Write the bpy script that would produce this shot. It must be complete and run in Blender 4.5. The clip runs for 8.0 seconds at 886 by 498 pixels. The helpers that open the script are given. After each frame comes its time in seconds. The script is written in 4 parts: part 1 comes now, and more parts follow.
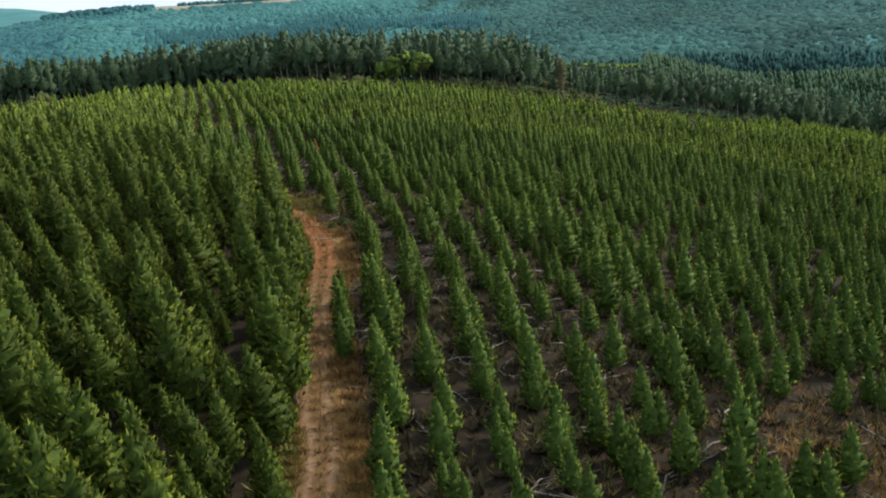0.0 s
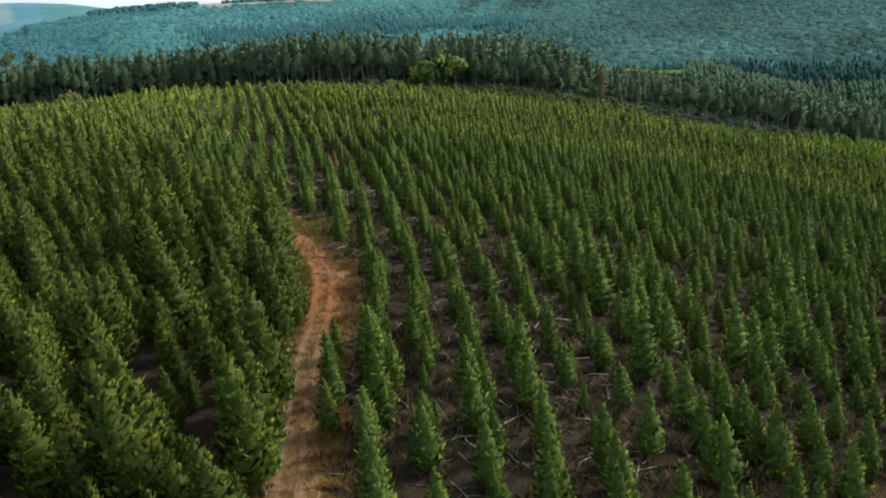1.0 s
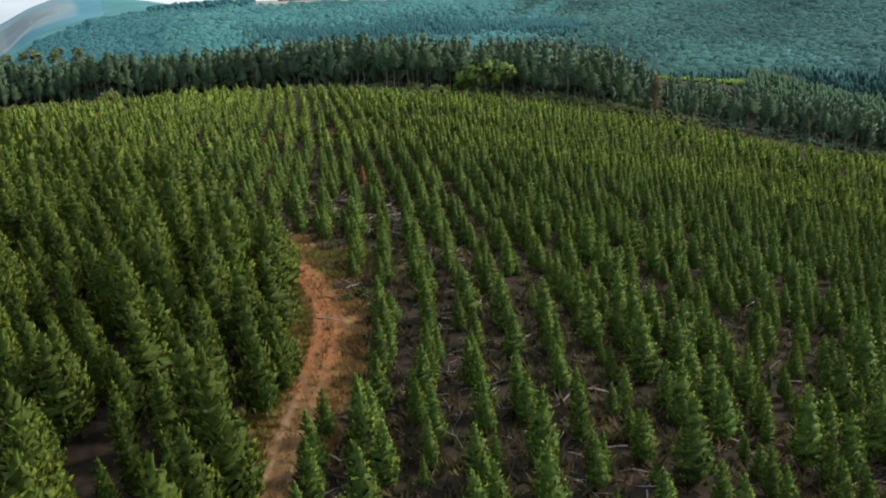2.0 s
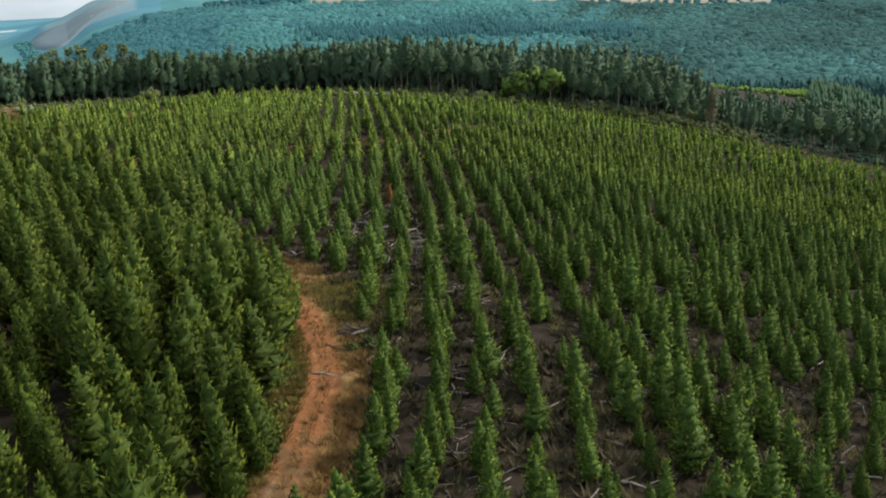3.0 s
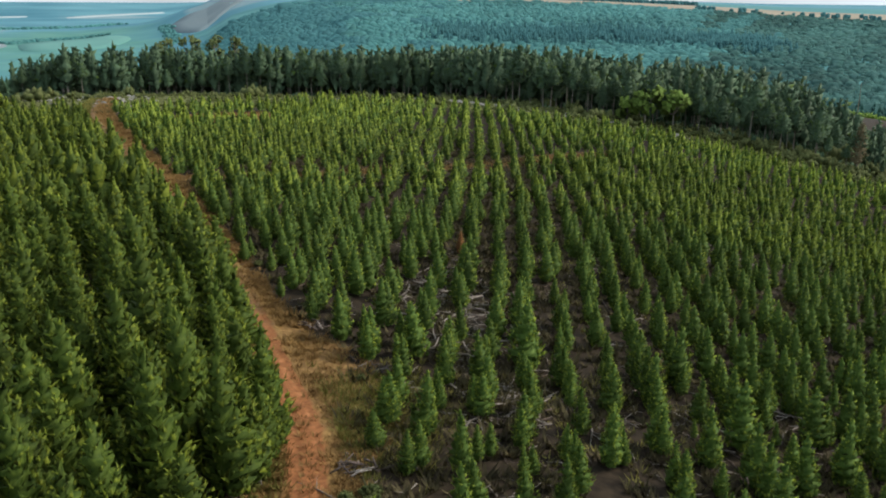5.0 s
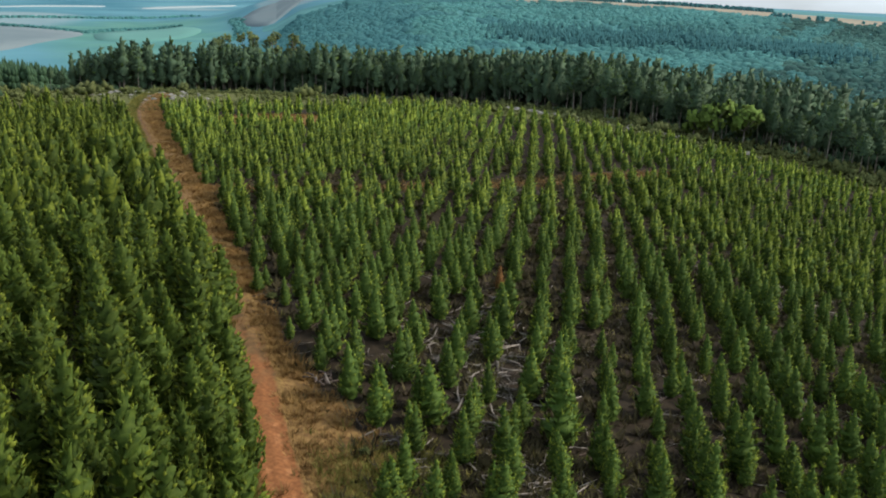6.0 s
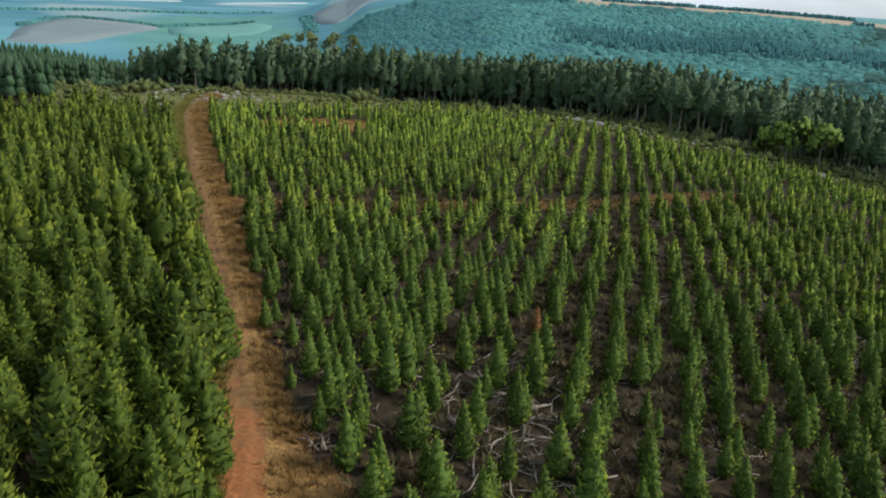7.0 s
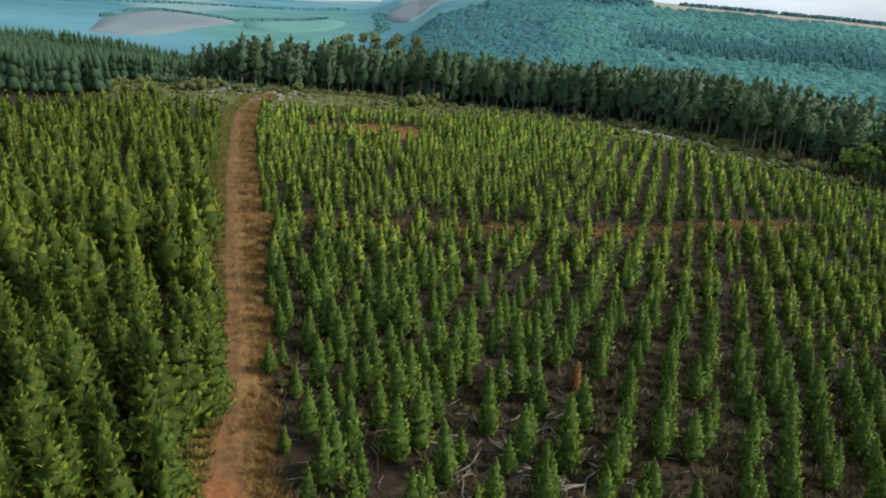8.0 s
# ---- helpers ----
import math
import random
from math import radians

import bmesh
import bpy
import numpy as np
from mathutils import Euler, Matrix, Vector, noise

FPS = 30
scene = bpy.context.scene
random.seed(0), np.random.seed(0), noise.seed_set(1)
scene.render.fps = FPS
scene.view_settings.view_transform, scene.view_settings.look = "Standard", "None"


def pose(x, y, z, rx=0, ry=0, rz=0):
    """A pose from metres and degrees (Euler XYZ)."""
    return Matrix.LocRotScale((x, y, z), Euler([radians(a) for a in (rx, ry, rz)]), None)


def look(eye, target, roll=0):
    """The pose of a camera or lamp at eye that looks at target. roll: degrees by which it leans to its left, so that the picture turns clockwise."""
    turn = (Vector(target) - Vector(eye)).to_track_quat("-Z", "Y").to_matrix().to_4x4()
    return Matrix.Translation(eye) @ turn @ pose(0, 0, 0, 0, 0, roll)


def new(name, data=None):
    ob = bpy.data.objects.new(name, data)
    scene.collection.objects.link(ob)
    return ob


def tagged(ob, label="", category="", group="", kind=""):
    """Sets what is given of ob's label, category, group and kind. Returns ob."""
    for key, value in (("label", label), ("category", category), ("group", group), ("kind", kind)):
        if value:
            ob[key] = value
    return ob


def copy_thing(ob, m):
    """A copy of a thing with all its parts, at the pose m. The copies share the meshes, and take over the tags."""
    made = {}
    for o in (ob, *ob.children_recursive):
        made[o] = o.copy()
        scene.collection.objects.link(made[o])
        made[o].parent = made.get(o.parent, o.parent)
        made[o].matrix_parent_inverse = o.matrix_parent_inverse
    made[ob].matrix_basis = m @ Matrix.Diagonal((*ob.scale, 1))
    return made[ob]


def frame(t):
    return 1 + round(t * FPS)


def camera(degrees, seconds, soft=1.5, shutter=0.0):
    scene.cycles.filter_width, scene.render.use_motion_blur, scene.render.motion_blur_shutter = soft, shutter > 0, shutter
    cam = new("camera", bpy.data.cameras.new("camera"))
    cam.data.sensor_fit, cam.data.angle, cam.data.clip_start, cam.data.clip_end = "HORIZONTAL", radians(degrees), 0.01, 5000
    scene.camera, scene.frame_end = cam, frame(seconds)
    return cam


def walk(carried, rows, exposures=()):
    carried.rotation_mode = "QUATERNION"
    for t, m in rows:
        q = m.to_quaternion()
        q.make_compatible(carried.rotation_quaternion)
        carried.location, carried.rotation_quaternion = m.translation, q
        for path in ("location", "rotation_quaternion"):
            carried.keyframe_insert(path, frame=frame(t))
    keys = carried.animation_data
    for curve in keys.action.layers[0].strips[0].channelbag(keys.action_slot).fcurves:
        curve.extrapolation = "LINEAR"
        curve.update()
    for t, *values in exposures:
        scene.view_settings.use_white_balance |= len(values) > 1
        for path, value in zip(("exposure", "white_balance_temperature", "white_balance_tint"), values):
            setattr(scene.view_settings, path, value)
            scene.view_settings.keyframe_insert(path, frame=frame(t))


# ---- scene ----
cam = camera(56.0, 8.0, soft=1.95)
# t, x, y, z, yaw, pitch, roll (right side up)
ROWS = [
    (0, 4.261, -0.799, 19.825, 4.646, -17.382, -4.783),
    (0.5, 4.812, 3.427, 20.000, 5.805, -17.263, -4.414),
    (1, 5.298, 7.649, 20.202, 7.239, -17.161, -4.025),
    (1.5, 5.776, 12.105, 20.460, 8.976, -17.039, -3.566),
    (3, 6.387, 24.999, 21.290, 13.951, -16.785, -2.119),
    (3.5, 6.374, 29.089, 21.610, 15.830, -16.731, -1.523),
    (4, 6.387, 33.408, 22.061, 18.034, -16.674, -0.943),
    (4.5, 6.232, 37.316, 22.478, 20.008, -16.682, -0.275),
    (6, 4.013, 49.775, 23.611, 26.015, -16.882, 1.884),
    (6.5, 3.310, 53.846, 23.980, 28.275, -16.928, 2.399),
    (7, 2.518, 57.430, 24.355, 30.318, -17.015, 2.994),
    (7.5, 1.506, 61.090, 24.712, 32.391, -17.143, 3.624),
    (8, 0.379, 64.966, 25.211, 34.849, -17.314, 4.248),
]
walk(cam, [(t, pose(x, y, z, 0, 0, yaw) @ pose(0, 0, 0, 90 + pitch) @ pose(0, 0, 0, 0, 0, roll))
           for t, x, y, z, yaw, pitch, roll in ROWS],
     [(0.0, 0.68), (4.0, 0.64), (8.0, 0.55)])

# ---- world, sun ----
SUN_ELEVATION, SUN_AZIMUTH = 38.0, 56.0      # azimuth clockwise from +y
world = bpy.data.worlds.new("world")
scene.world = world
world.use_nodes = True
wn, wl = world.node_tree.nodes, world.node_tree.links
sky = wn.new("ShaderNodeTexSky")
sky.sky_type = "NISHITA"
sky.sun_disc = False
sky.sun_elevation, sky.sun_rotation = radians(SUN_ELEVATION), radians(SUN_AZIMUTH)
sky.air_density, sky.dust_density = 1.0, 3.0
tex = wn.new("ShaderNodeTexCoord")
stretch = wn.new("ShaderNodeMapping")
stretch.inputs["Scale"].default_value = (1.0, 1.0, 3.5)
clouds = wn.new("ShaderNodeTexNoise")
clouds.inputs["Scale"].default_value = 3.0
clouds.inputs["Detail"].default_value = 6.0
ramp = wn.new("ShaderNodeValToRGB")
ramp.color_ramp.elements[0].position, ramp.color_ramp.elements[1].position = 0.30, 0.62
ramp.color_ramp.elements[0].color = (0.45, 0.45, 0.45, 1)
ramp.color_ramp.elements[1].color = (0.92, 0.92, 0.92, 1)
mix = wn.new("ShaderNodeMix")
mix.data_type = "RGBA"
mix.inputs["B"].default_value = (6.9, 7.9, 8.7, 1)
wl.new(tex.outputs["Generated"], stretch.inputs["Vector"])
wl.new(stretch.outputs["Vector"], clouds.inputs["Vector"])
wl.new(clouds.outputs["Fac"], ramp.inputs["Fac"])
wl.new(ramp.outputs["Color"], mix.inputs["Factor"])
wl.new(sky.outputs["Color"], mix.inputs["A"])
wl.new(mix.outputs["Result"], wn["Background"].inputs["Color"])
wn["Background"].inputs["Strength"].default_value = 0.088
sun = new("sun", bpy.data.lights.new("sun", "SUN"))
sun.data.energy, sun.data.angle, sun.data.color = 2.7, radians(15), (1.0, 0.93, 0.82)
az, el = radians(SUN_AZIMUTH), radians(SUN_ELEVATION)
sun_from = Vector((math.sin(az) * math.cos(el), math.cos(az) * math.cos(el), math.sin(el)))
sun.matrix_world = look(sun_from * 200, (0, 0, 0))


# ---- materials ----
def material(name, dark, light, scale=3.0, rough=0.8, bump=0.3, detail=5.0, vary=0.25, translucent=0.0, large=0.0, large_scale=0.05):
    """Two colours mixed by a noise, varied by object, by island and by a broad noise; fine relief."""
    m = bpy.data.materials.new(name)
    m.use_nodes = True
    n, l = m.node_tree.nodes, m.node_tree.links
    b = n["Principled BSDF"]
    b.inputs["Roughness"].default_value = rough
    b.inputs["Specular IOR Level"].default_value = 0.14
    co = n.new("ShaderNodeTexCoord")
    no = n.new("ShaderNodeTexNoise")
    no.inputs["Scale"].default_value, no.inputs["Detail"].default_value = scale, detail
    l.new(co.outputs["Object"], no.inputs["Vector"])
    spread = n.new("ShaderNodeMapRange")
    spread.inputs["From Min"].default_value, spread.inputs["From Max"].default_value = 0.32, 0.68
    l.new(no.outputs["Fac"], spread.inputs["Value"])
    c = n.new("ShaderNodeMix")
    c.data_type = "RGBA"
    c.inputs["A"].default_value, c.inputs["B"].default_value = (*dark, 1), (*light, 1)
    l.new(spread.outputs["Result"], c.inputs["Factor"])
    info, geo = n.new("ShaderNodeObjectInfo"), n.new("ShaderNodeNewGeometry")
    add = n.new("ShaderNodeMath")
    l.new(info.outputs["Random"], add.inputs[0])
    l.new(geo.outputs["Random Per Island"], add.inputs[1])
    total = add
    if large:
        big = n.new("ShaderNodeTexNoise")
        big.inputs["Scale"].default_value, big.inputs["Detail"].default_value = large_scale, 3.0
        l.new(geo.outputs["Position"], big.inputs["Vector"])
        wide = n.new("ShaderNodeMapRange")
        wide.inputs["From Min"].default_value, wide.inputs["From Max"].default_value = 0.3, 0.7
        wide.inputs["To Min"].default_value, wide.inputs["To Max"].default_value = -large, large
        l.new(big.outputs["Fac"], wide.inputs["Value"])
        total = n.new("ShaderNodeMath")
        l.new(add.outputs[0], total.inputs[0])
        l.new(wide.outputs["Result"], total.inputs[1])
    val = n.new("ShaderNodeMapRange")
    val.clamp = False
    val.inputs["From Max"].default_value = 2.0
    val.inputs["To Min"].default_value, val.inputs["To Max"].default_value = 1 - vary, 1 + vary
    l.new(total.outputs[0], val.inputs["Value"])
    hsv = n.new("ShaderNodeHueSaturation")
    l.new(c.outputs["Result"], hsv.inputs["Color"])
    l.new(val.outputs["Result"], hsv.inputs["Value"])
    l.new(hsv.outputs["Color"], b.inputs["Base Color"])
    if bump:
        bp = n.new("ShaderNodeBump")
        bp.inputs["Strength"].default_value, bp.inputs["Distance"].default_value = bump, 0.1
        l.new(no.outputs["Fac"], bp.inputs["Height"])
        l.new(bp.outputs["Normal"], b.inputs["Normal"])
    if translucent:
        tr, mx = n.new("ShaderNodeBsdfTranslucent"), n.new("ShaderNodeMixShader")
        l.new(hsv.outputs["Color"], tr.inputs["Color"])
        mx.inputs["Fac"].default_value = translucent
        l.new(b.outputs["BSDF"], mx.inputs[1])
        l.new(tr.outputs["BSDF"], mx.inputs[2])
        l.new(mx.outputs["Shader"], n["Material Output"].inputs["Surface"])
    return m


def layered(name, layers, base, rough=0.9, bump=0.6, scale=1.5, spread=0.08):
    """A ground material: a base pair of colours, and over it pairs laid on where a named attribute rises, with ragged rims."""
    m = material(name, *base, scale=scale, rough=rough, bump=bump, vary=0.0, large=0.35, large_scale=spread, detail=9)
    n, l = m.node_tree.nodes, m.node_tree.links
    b = n["Principled BSDF"]
    now = b.inputs["Base Color"].links[0].from_socket
    geo = n.new("ShaderNodeNewGeometry")
    for attribute, dark, light, grain in layers:
        at = n.new("ShaderNodeAttribute")
        at.attribute_name = attribute
        no = n.new("ShaderNodeTexNoise")
        no.inputs["Scale"].default_value, no.inputs["Detail"].default_value = grain, 7.0
        l.new(geo.outputs["Position"], no.inputs["Vector"])
        tint = n.new("ShaderNodeMix")
        tint.data_type = "RGBA"
        tint.inputs["A"].default_value, tint.inputs["B"].default_value = (*dark, 1), (*light, 1)
        fine = n.new("ShaderNodeTexNoise")
        fine.inputs["Scale"].default_value, fine.inputs["Detail"].default_value = grain * 4.3, 6.0
        l.new(geo.outputs["Position"], fine.inputs["Vector"])
        sp = n.new("ShaderNodeMapRange")
        sp.inputs["From Min"].default_value, sp.inputs["From Max"].default_value = 0.35, 0.65
        l.new(fine.outputs["Fac"], sp.inputs["Value"])
        l.new(sp.outputs["Result"], tint.inputs["Factor"])
        s = n.new("ShaderNodeMath")
        s.operation = "ADD"
        l.new(at.outputs["Fac"], s.inputs[0])
        l.new(no.outputs["Fac"], s.inputs[1])
        edge = n.new("ShaderNodeMapRange")
        edge.inputs["From Min"].default_value, edge.inputs["From Max"].default_value = 0.85, 1.15
        l.new(s.outputs[0], edge.inputs["Value"])
        mx = n.new("ShaderNodeMix")
        mx.data_type = "RGBA"
        l.new(edge.outputs["Result"], mx.inputs["Factor"])
        l.new(now, mx.inputs["A"])
        l.new(tint.outputs["Result"], mx.inputs["B"])
        now = mx.outputs["Result"]
    l.new(now, b.inputs["Base Color"])
    return m


NEEDLE = material("pine_needles", (0.046, 0.089, 0.018), (0.107, 0.170, 0.031), scale=5, rough=0.65, vary=0.35, translucent=0.3, large=0.5, large_scale=0.25)
# Pale shoot colours; on coarse distant crowns they also stand in for lit tops.
SHOOT_LIT_TOP = material("new_growth_and_lit_tops", (0.140, 0.200, 0.025), (0.276, 0.340, 0.043), scale=5, rough=0.6, vary=0.3, translucent=0.3, large=0.5, large_scale=0.25)
NEEDLE_MID = material("half_grown_needles", (0.036, 0.064, 0.010), (0.084, 0.122, 0.018), scale=5, rough=0.65, vary=0.35, translucent=0.3, large=0.5, large_scale=0.25)
SHOOT_MID_LIT_TOP = material("half_grown_shoots_lit_tops", (0.098, 0.138, 0.015), (0.192, 0.230, 0.026), scale=5, rough=0.6, vary=0.3, translucent=0.3, large=0.5, large_scale=0.25)
# Needles of the brow and slope pines: their green with some haze blue mixed in.
NEEDLE_OLD_HAZED = material("old_needles_hazed", (0.048, 0.091, 0.053), (0.095, 0.150, 0.079), scale=1.2, rough=0.7, vary=0.35, translucent=0.1, large=0.5, large_scale=0.12)
NEEDLE_SLOPE_HAZED = material("slope_needles_hazed", (0.030, 0.070, 0.038), (0.062, 0.118, 0.056), scale=1.2, rough=0.7, vary=0.3, translucent=0.1, large=0.5, large_scale=0.05)
NEEDLE_DEAD = material("dead_needles", (0.16, 0.075, 0.028), (0.29, 0.145, 0.055), scale=4, vary=0.25)
NEEDLE_BROWN = material("browned_needles", (0.085, 0.075, 0.040), (0.17, 0.135, 0.075), scale=3, vary=0.3)
BARK = material("pine_bark", (0.11, 0.095, 0.080), (0.26, 0.235, 0.205), scale=6, bump=0.7, vary=0.25)
LEAF = material("broad_leaves", (0.11, 0.19, 0.035), (0.22, 0.32, 0.07), scale=1.5, vary=0.3, translucent=0.2)
LEAF_OLIVE = material("olive_leaves", (0.060, 0.072, 0.014), (0.130, 0.135, 0.032), scale=1.5, vary=0.3, translucent=0.2)
LEAF_GUM = material("gum_leaves", (0.085, 0.120, 0.045), (0.180, 0.220, 0.085), scale=1.5, vary=0.3, translucent=0.15)
SCRUB = material("scrub_leaves", (0.045, 0.065, 0.02), (0.13, 0.14, 0.05), scale=2.0, vary=0.35, translucent=0.15)
DRY_GRASS = material("dry_grass", (0.165, 0.092, 0.032), (0.320, 0.200, 0.074), scale=1.2, vary=0.35, translucent=0.2, large=0.6, large_scale=0.2)
UNDERGROWTH = material("undergrowth", (0.032, 0.029, 0.014), (0.098, 0.080, 0.038), scale=0.8, vary=0.4, translucent=0.15, large=0.7, large_scale=0.15)
GREEN_GRASS = material("green_grass", (0.10, 0.11, 0.02), (0.24, 0.21, 0.06), scale=1.2, vary=0.3, translucent=0.2, large=0.5, large_scale=0.2)
DEAD_WOOD = material("weathered_wood", (0.11, 0.095, 0.082), (0.30, 0.265, 0.235), scale=9, bump=0.5, vary=0.35)
DARK_WOOD = material("rotten_wood", (0.045, 0.035, 0.03), (0.15, 0.115, 0.10), scale=9, bump=0.5, vary=0.3)
ROCK = material("lichen_rock", (0.08, 0.08, 0.072), (0.27, 0.26, 0.235), scale=1.6, bump=0.8, vary=0.2, detail=9)
# Haze is painted into the far woods and slope: teal-blue, soft in contrast.
FAR_WOOD_HAZED = material("hazed_woods", (0.054, 0.180, 0.184), (0.094, 0.256, 0.246), scale=0.11, rough=0.95, bump=0, vary=0.26, large=0.9, large_scale=0.006, translucent=0.3)
FAR_GREEN_HAZED = material("hazed_green_woods", (0.034, 0.098, 0.095), (0.068, 0.166, 0.146), scale=0.11, rough=0.95, bump=0, vary=0.36, large=0.9, large_scale=0.006, translucent=0.3)
FAR_PINE_HAZED = material("hazed_pines", (0.046, 0.150, 0.168), (0.068, 0.195, 0.205), scale=0.03, rough=0.95, bump=0, vary=0.2, translucent=0.3)
SLOPE_HAZED = material("hazed_slope", (0.050, 0.165, 0.175), (0.082, 0.225, 0.225), scale=0.012, rough=0.95, bump=0, vary=0.0, large=0.4, large_scale=0.004)
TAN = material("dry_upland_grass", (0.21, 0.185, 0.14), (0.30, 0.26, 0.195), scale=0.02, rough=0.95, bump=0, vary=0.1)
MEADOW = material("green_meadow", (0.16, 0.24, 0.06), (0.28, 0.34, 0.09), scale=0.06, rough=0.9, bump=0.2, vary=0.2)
# The plain and its fields have haze mixed into their colours, as pale blue.
PLAIN_HAZED = layered("hazed_plain", [("field", (0.165, 0.245, 0.270), (0.205, 0.280, 0.295), 0.002), ("green", (0.062, 0.185, 0.165), (0.090, 0.225, 0.190), 0.003)],
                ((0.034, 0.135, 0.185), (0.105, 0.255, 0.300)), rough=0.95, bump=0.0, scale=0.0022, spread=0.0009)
FIELD_GREY_HAZED = material("hazed_bare_field", (0.125, 0.168, 0.186), (0.168, 0.208, 0.220), scale=.004, rough=0.95, bump=0, vary=0.0, large=0.3, large_scale=.01)
FIELD_GREEN_HAZED = material("hazed_pasture", (0.080, 0.205, 0.190), (0.105, 0.245, 0.215), scale=.004, rough=0.95, bump=0, vary=0.0, large=0.3, large_scale=.01)
FIELD_PALE_HAZED = material("hazed_pale_strip", (0.28, 0.345, 0.365), (0.37, 0.43, 0.44), scale=.004, rough=0.95, bump=0, vary=0.0)
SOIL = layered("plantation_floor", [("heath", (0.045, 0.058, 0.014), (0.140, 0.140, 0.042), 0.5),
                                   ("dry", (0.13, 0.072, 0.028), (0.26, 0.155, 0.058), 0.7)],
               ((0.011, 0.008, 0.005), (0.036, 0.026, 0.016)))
TRACK = layered("track_earth", [("rut", (0.16, 0.098, 0.056), (0.28, 0.178, 0.105), 1.2),
                                ("red", (0.165, 0.066, 0.026), (0.27, 0.110, 0.042), 0.9),
                                ("rubbed", (0.40, 0.175, 0.075), (0.48, 0.225, 0.100), 1.5),
                                ("dry", (0.130, 0.078, 0.028), (0.265, 0.160, 0.056), 1.0)],
                ((0.082, 0.048, 0.022), (0.180, 0.104, 0.046)))

# ---- the lie of the land ----
HILL = (-1.755, -10.474, -3.783, -8.546, -0.306, -3.440, -2.053, -0.957, 0.464, 1.309)
KNOLLS = ((-150, 215, 55, 3.049), (-175, 290, 70, 2.542), (-8, 108, 28, -1.198), (30, 175, 50, -5.775), (-75, 240, 45, 2.345), (40, 90, 40, -2.788), (88, 185, 35, 2.8))   # x, y, breadth, height


def smooth(a, b, v):
    s = np.clip((v - a) / (b - a), 0, 1)
    return s * s * (3 - 2 * s)


def bearing(x, y):
    """Where a far place lies, seen from the hill's brow: across the view in steps of .83 degree to the left, and out in steps of 1.17 m."""
    return (np.degrees(np.arctan2(-(x - 3.0), y - 40.0)) - 4.0) / .83, np.hypot(x - 3.0, y - 40.0) / 1.17


def polar(phi, r):
    """The place of a bearing and distance from the brow."""
    a = np.radians(phi * .83 + 4.0)
    return 3 - np.sin(a) * r * 1.17, 40 + np.cos(a) * r * 1.17


def land(x, y):
    """Height of the ground."""
    x, y = np.asarray(x, float), np.asarray(y, float)
    u, v = x / 100, (y - 120) / 100
    u, v = np.clip(u, -3.2, 1.25), np.clip(v, -2, 2.4)
    c = HILL
    near = (c[0] + c[1] * u + c[2] * v + c[3] * u * u + c[4] * u * v + c[5] * v * v
            + c[6] * u ** 3 + c[7] * u * u * v + c[8] * u * v * v + c[9] * v ** 3)
    for a, b, wide, high in KNOLLS:
        near = near + high * np.exp(-((x - a) / wide) ** 2 - ((y - b) / wide) ** 2)
    phi, r = bearing(x, y)
    crest = np.interp(phi, [-180, -60, -33, -12, -5, 1, 9, 20, 24, 28, 31, 34.5, 38, 40, 43, 50, 75, 110, 180],
                      [-30, -8, -8, -5, -1, 7, 15, 21, 25, 24, 17, 5, -16, -42, -60, -62, -58, -40, -30])
    floor_ = np.interp(r, [0, 200, 340, 420, 520, 600], [-6, -12, -27, -36, -68, -74])
    rise = np.clip((r - 590) / 620, 0, 1) ** 0.85
    far = floor_ + (crest - floor_) * rise * (r > 590)
    far = far + np.clip((r - 1210) / 500, 0, 1) * 7 * (phi < 26)
    far = far + np.interp(phi, [27, 31, 36, 41.8, 45, 49], [0, 34, 66, 44, 16, 0]) * np.exp(-((r - 1900) / 360) ** 2)
    far = far + smooth(2600, 4600, r) * np.maximum(2 - crest, 0) * 0.85
    far = far - 11 * smooth(-18, -27, phi) * np.exp(-((r - 350) / 75) ** 2)
    far = far + 31 * np.exp(-((phi - 67) / 15) ** 2 - ((r - 500) / 120) ** 2)
    far = far + 5 * np.sin(x * 0.011 + 1) * np.sin(y * 0.013) * smooth(600, 900, r) * (1 - smooth(1100, 1250, r))
    w = smooth(215, 380, np.hypot(x + 45, y - 125))
    return near * (1 - w) + far * w


def glide(points, step=1.0):
    """A smooth line through points, in even steps."""
    p = np.array([points[0], *points, points[-1]], float)
    out = []
    for a, b, c, d in zip(p[:-3], p[1:-2], p[2:-1], p[3:]):
        for t in np.linspace(0, 1, 24, endpoint=False):
            out.append(0.5 * ((2 * b) + (c - a) * t + (2 * a - 5 * b + 4 * c - d) * t * t + (3 * b - a - 3 * c + d) * t ** 3))
    out = np.array(out + [p[-1]])
    s = np.concatenate([[0], np.cumsum(np.linalg.norm(np.diff(out, axis=0), axis=1))])
    at = np.arange(0, s[-1], step)
    return np.stack([np.interp(at, s, out[:, 0]), np.interp(at, s, out[:, 1])], 1)


TRACK_LINE = glide([(-2.5, -30), (-3.4, 5), (-4.9, 31.4), (-6.3, 38.1), (-7.7, 45), (-8.9, 51.2), (-10.1, 60), (-11.6, 67), (-13.4, 71.3), (-15.6, 75), (-18.5, 78.7),
                    (-22.8, 83.0), (-28.2, 88.8), (-33.8, 94.3), (-40.3, 100.1), (-46.6, 105.4), (-54.6, 112), (-66.5, 122), (-79, 132.5),
                    (-100, 151), (-120, 169), (-135, 185), (-150, 203)])
BREAK_LINE = glide([(-60, 121.5), (-51.3, 131.5), (-45.2, 142.8), (-40.5, 152), (-34.3, 167.8), (-29, 187), (-22, 200)])
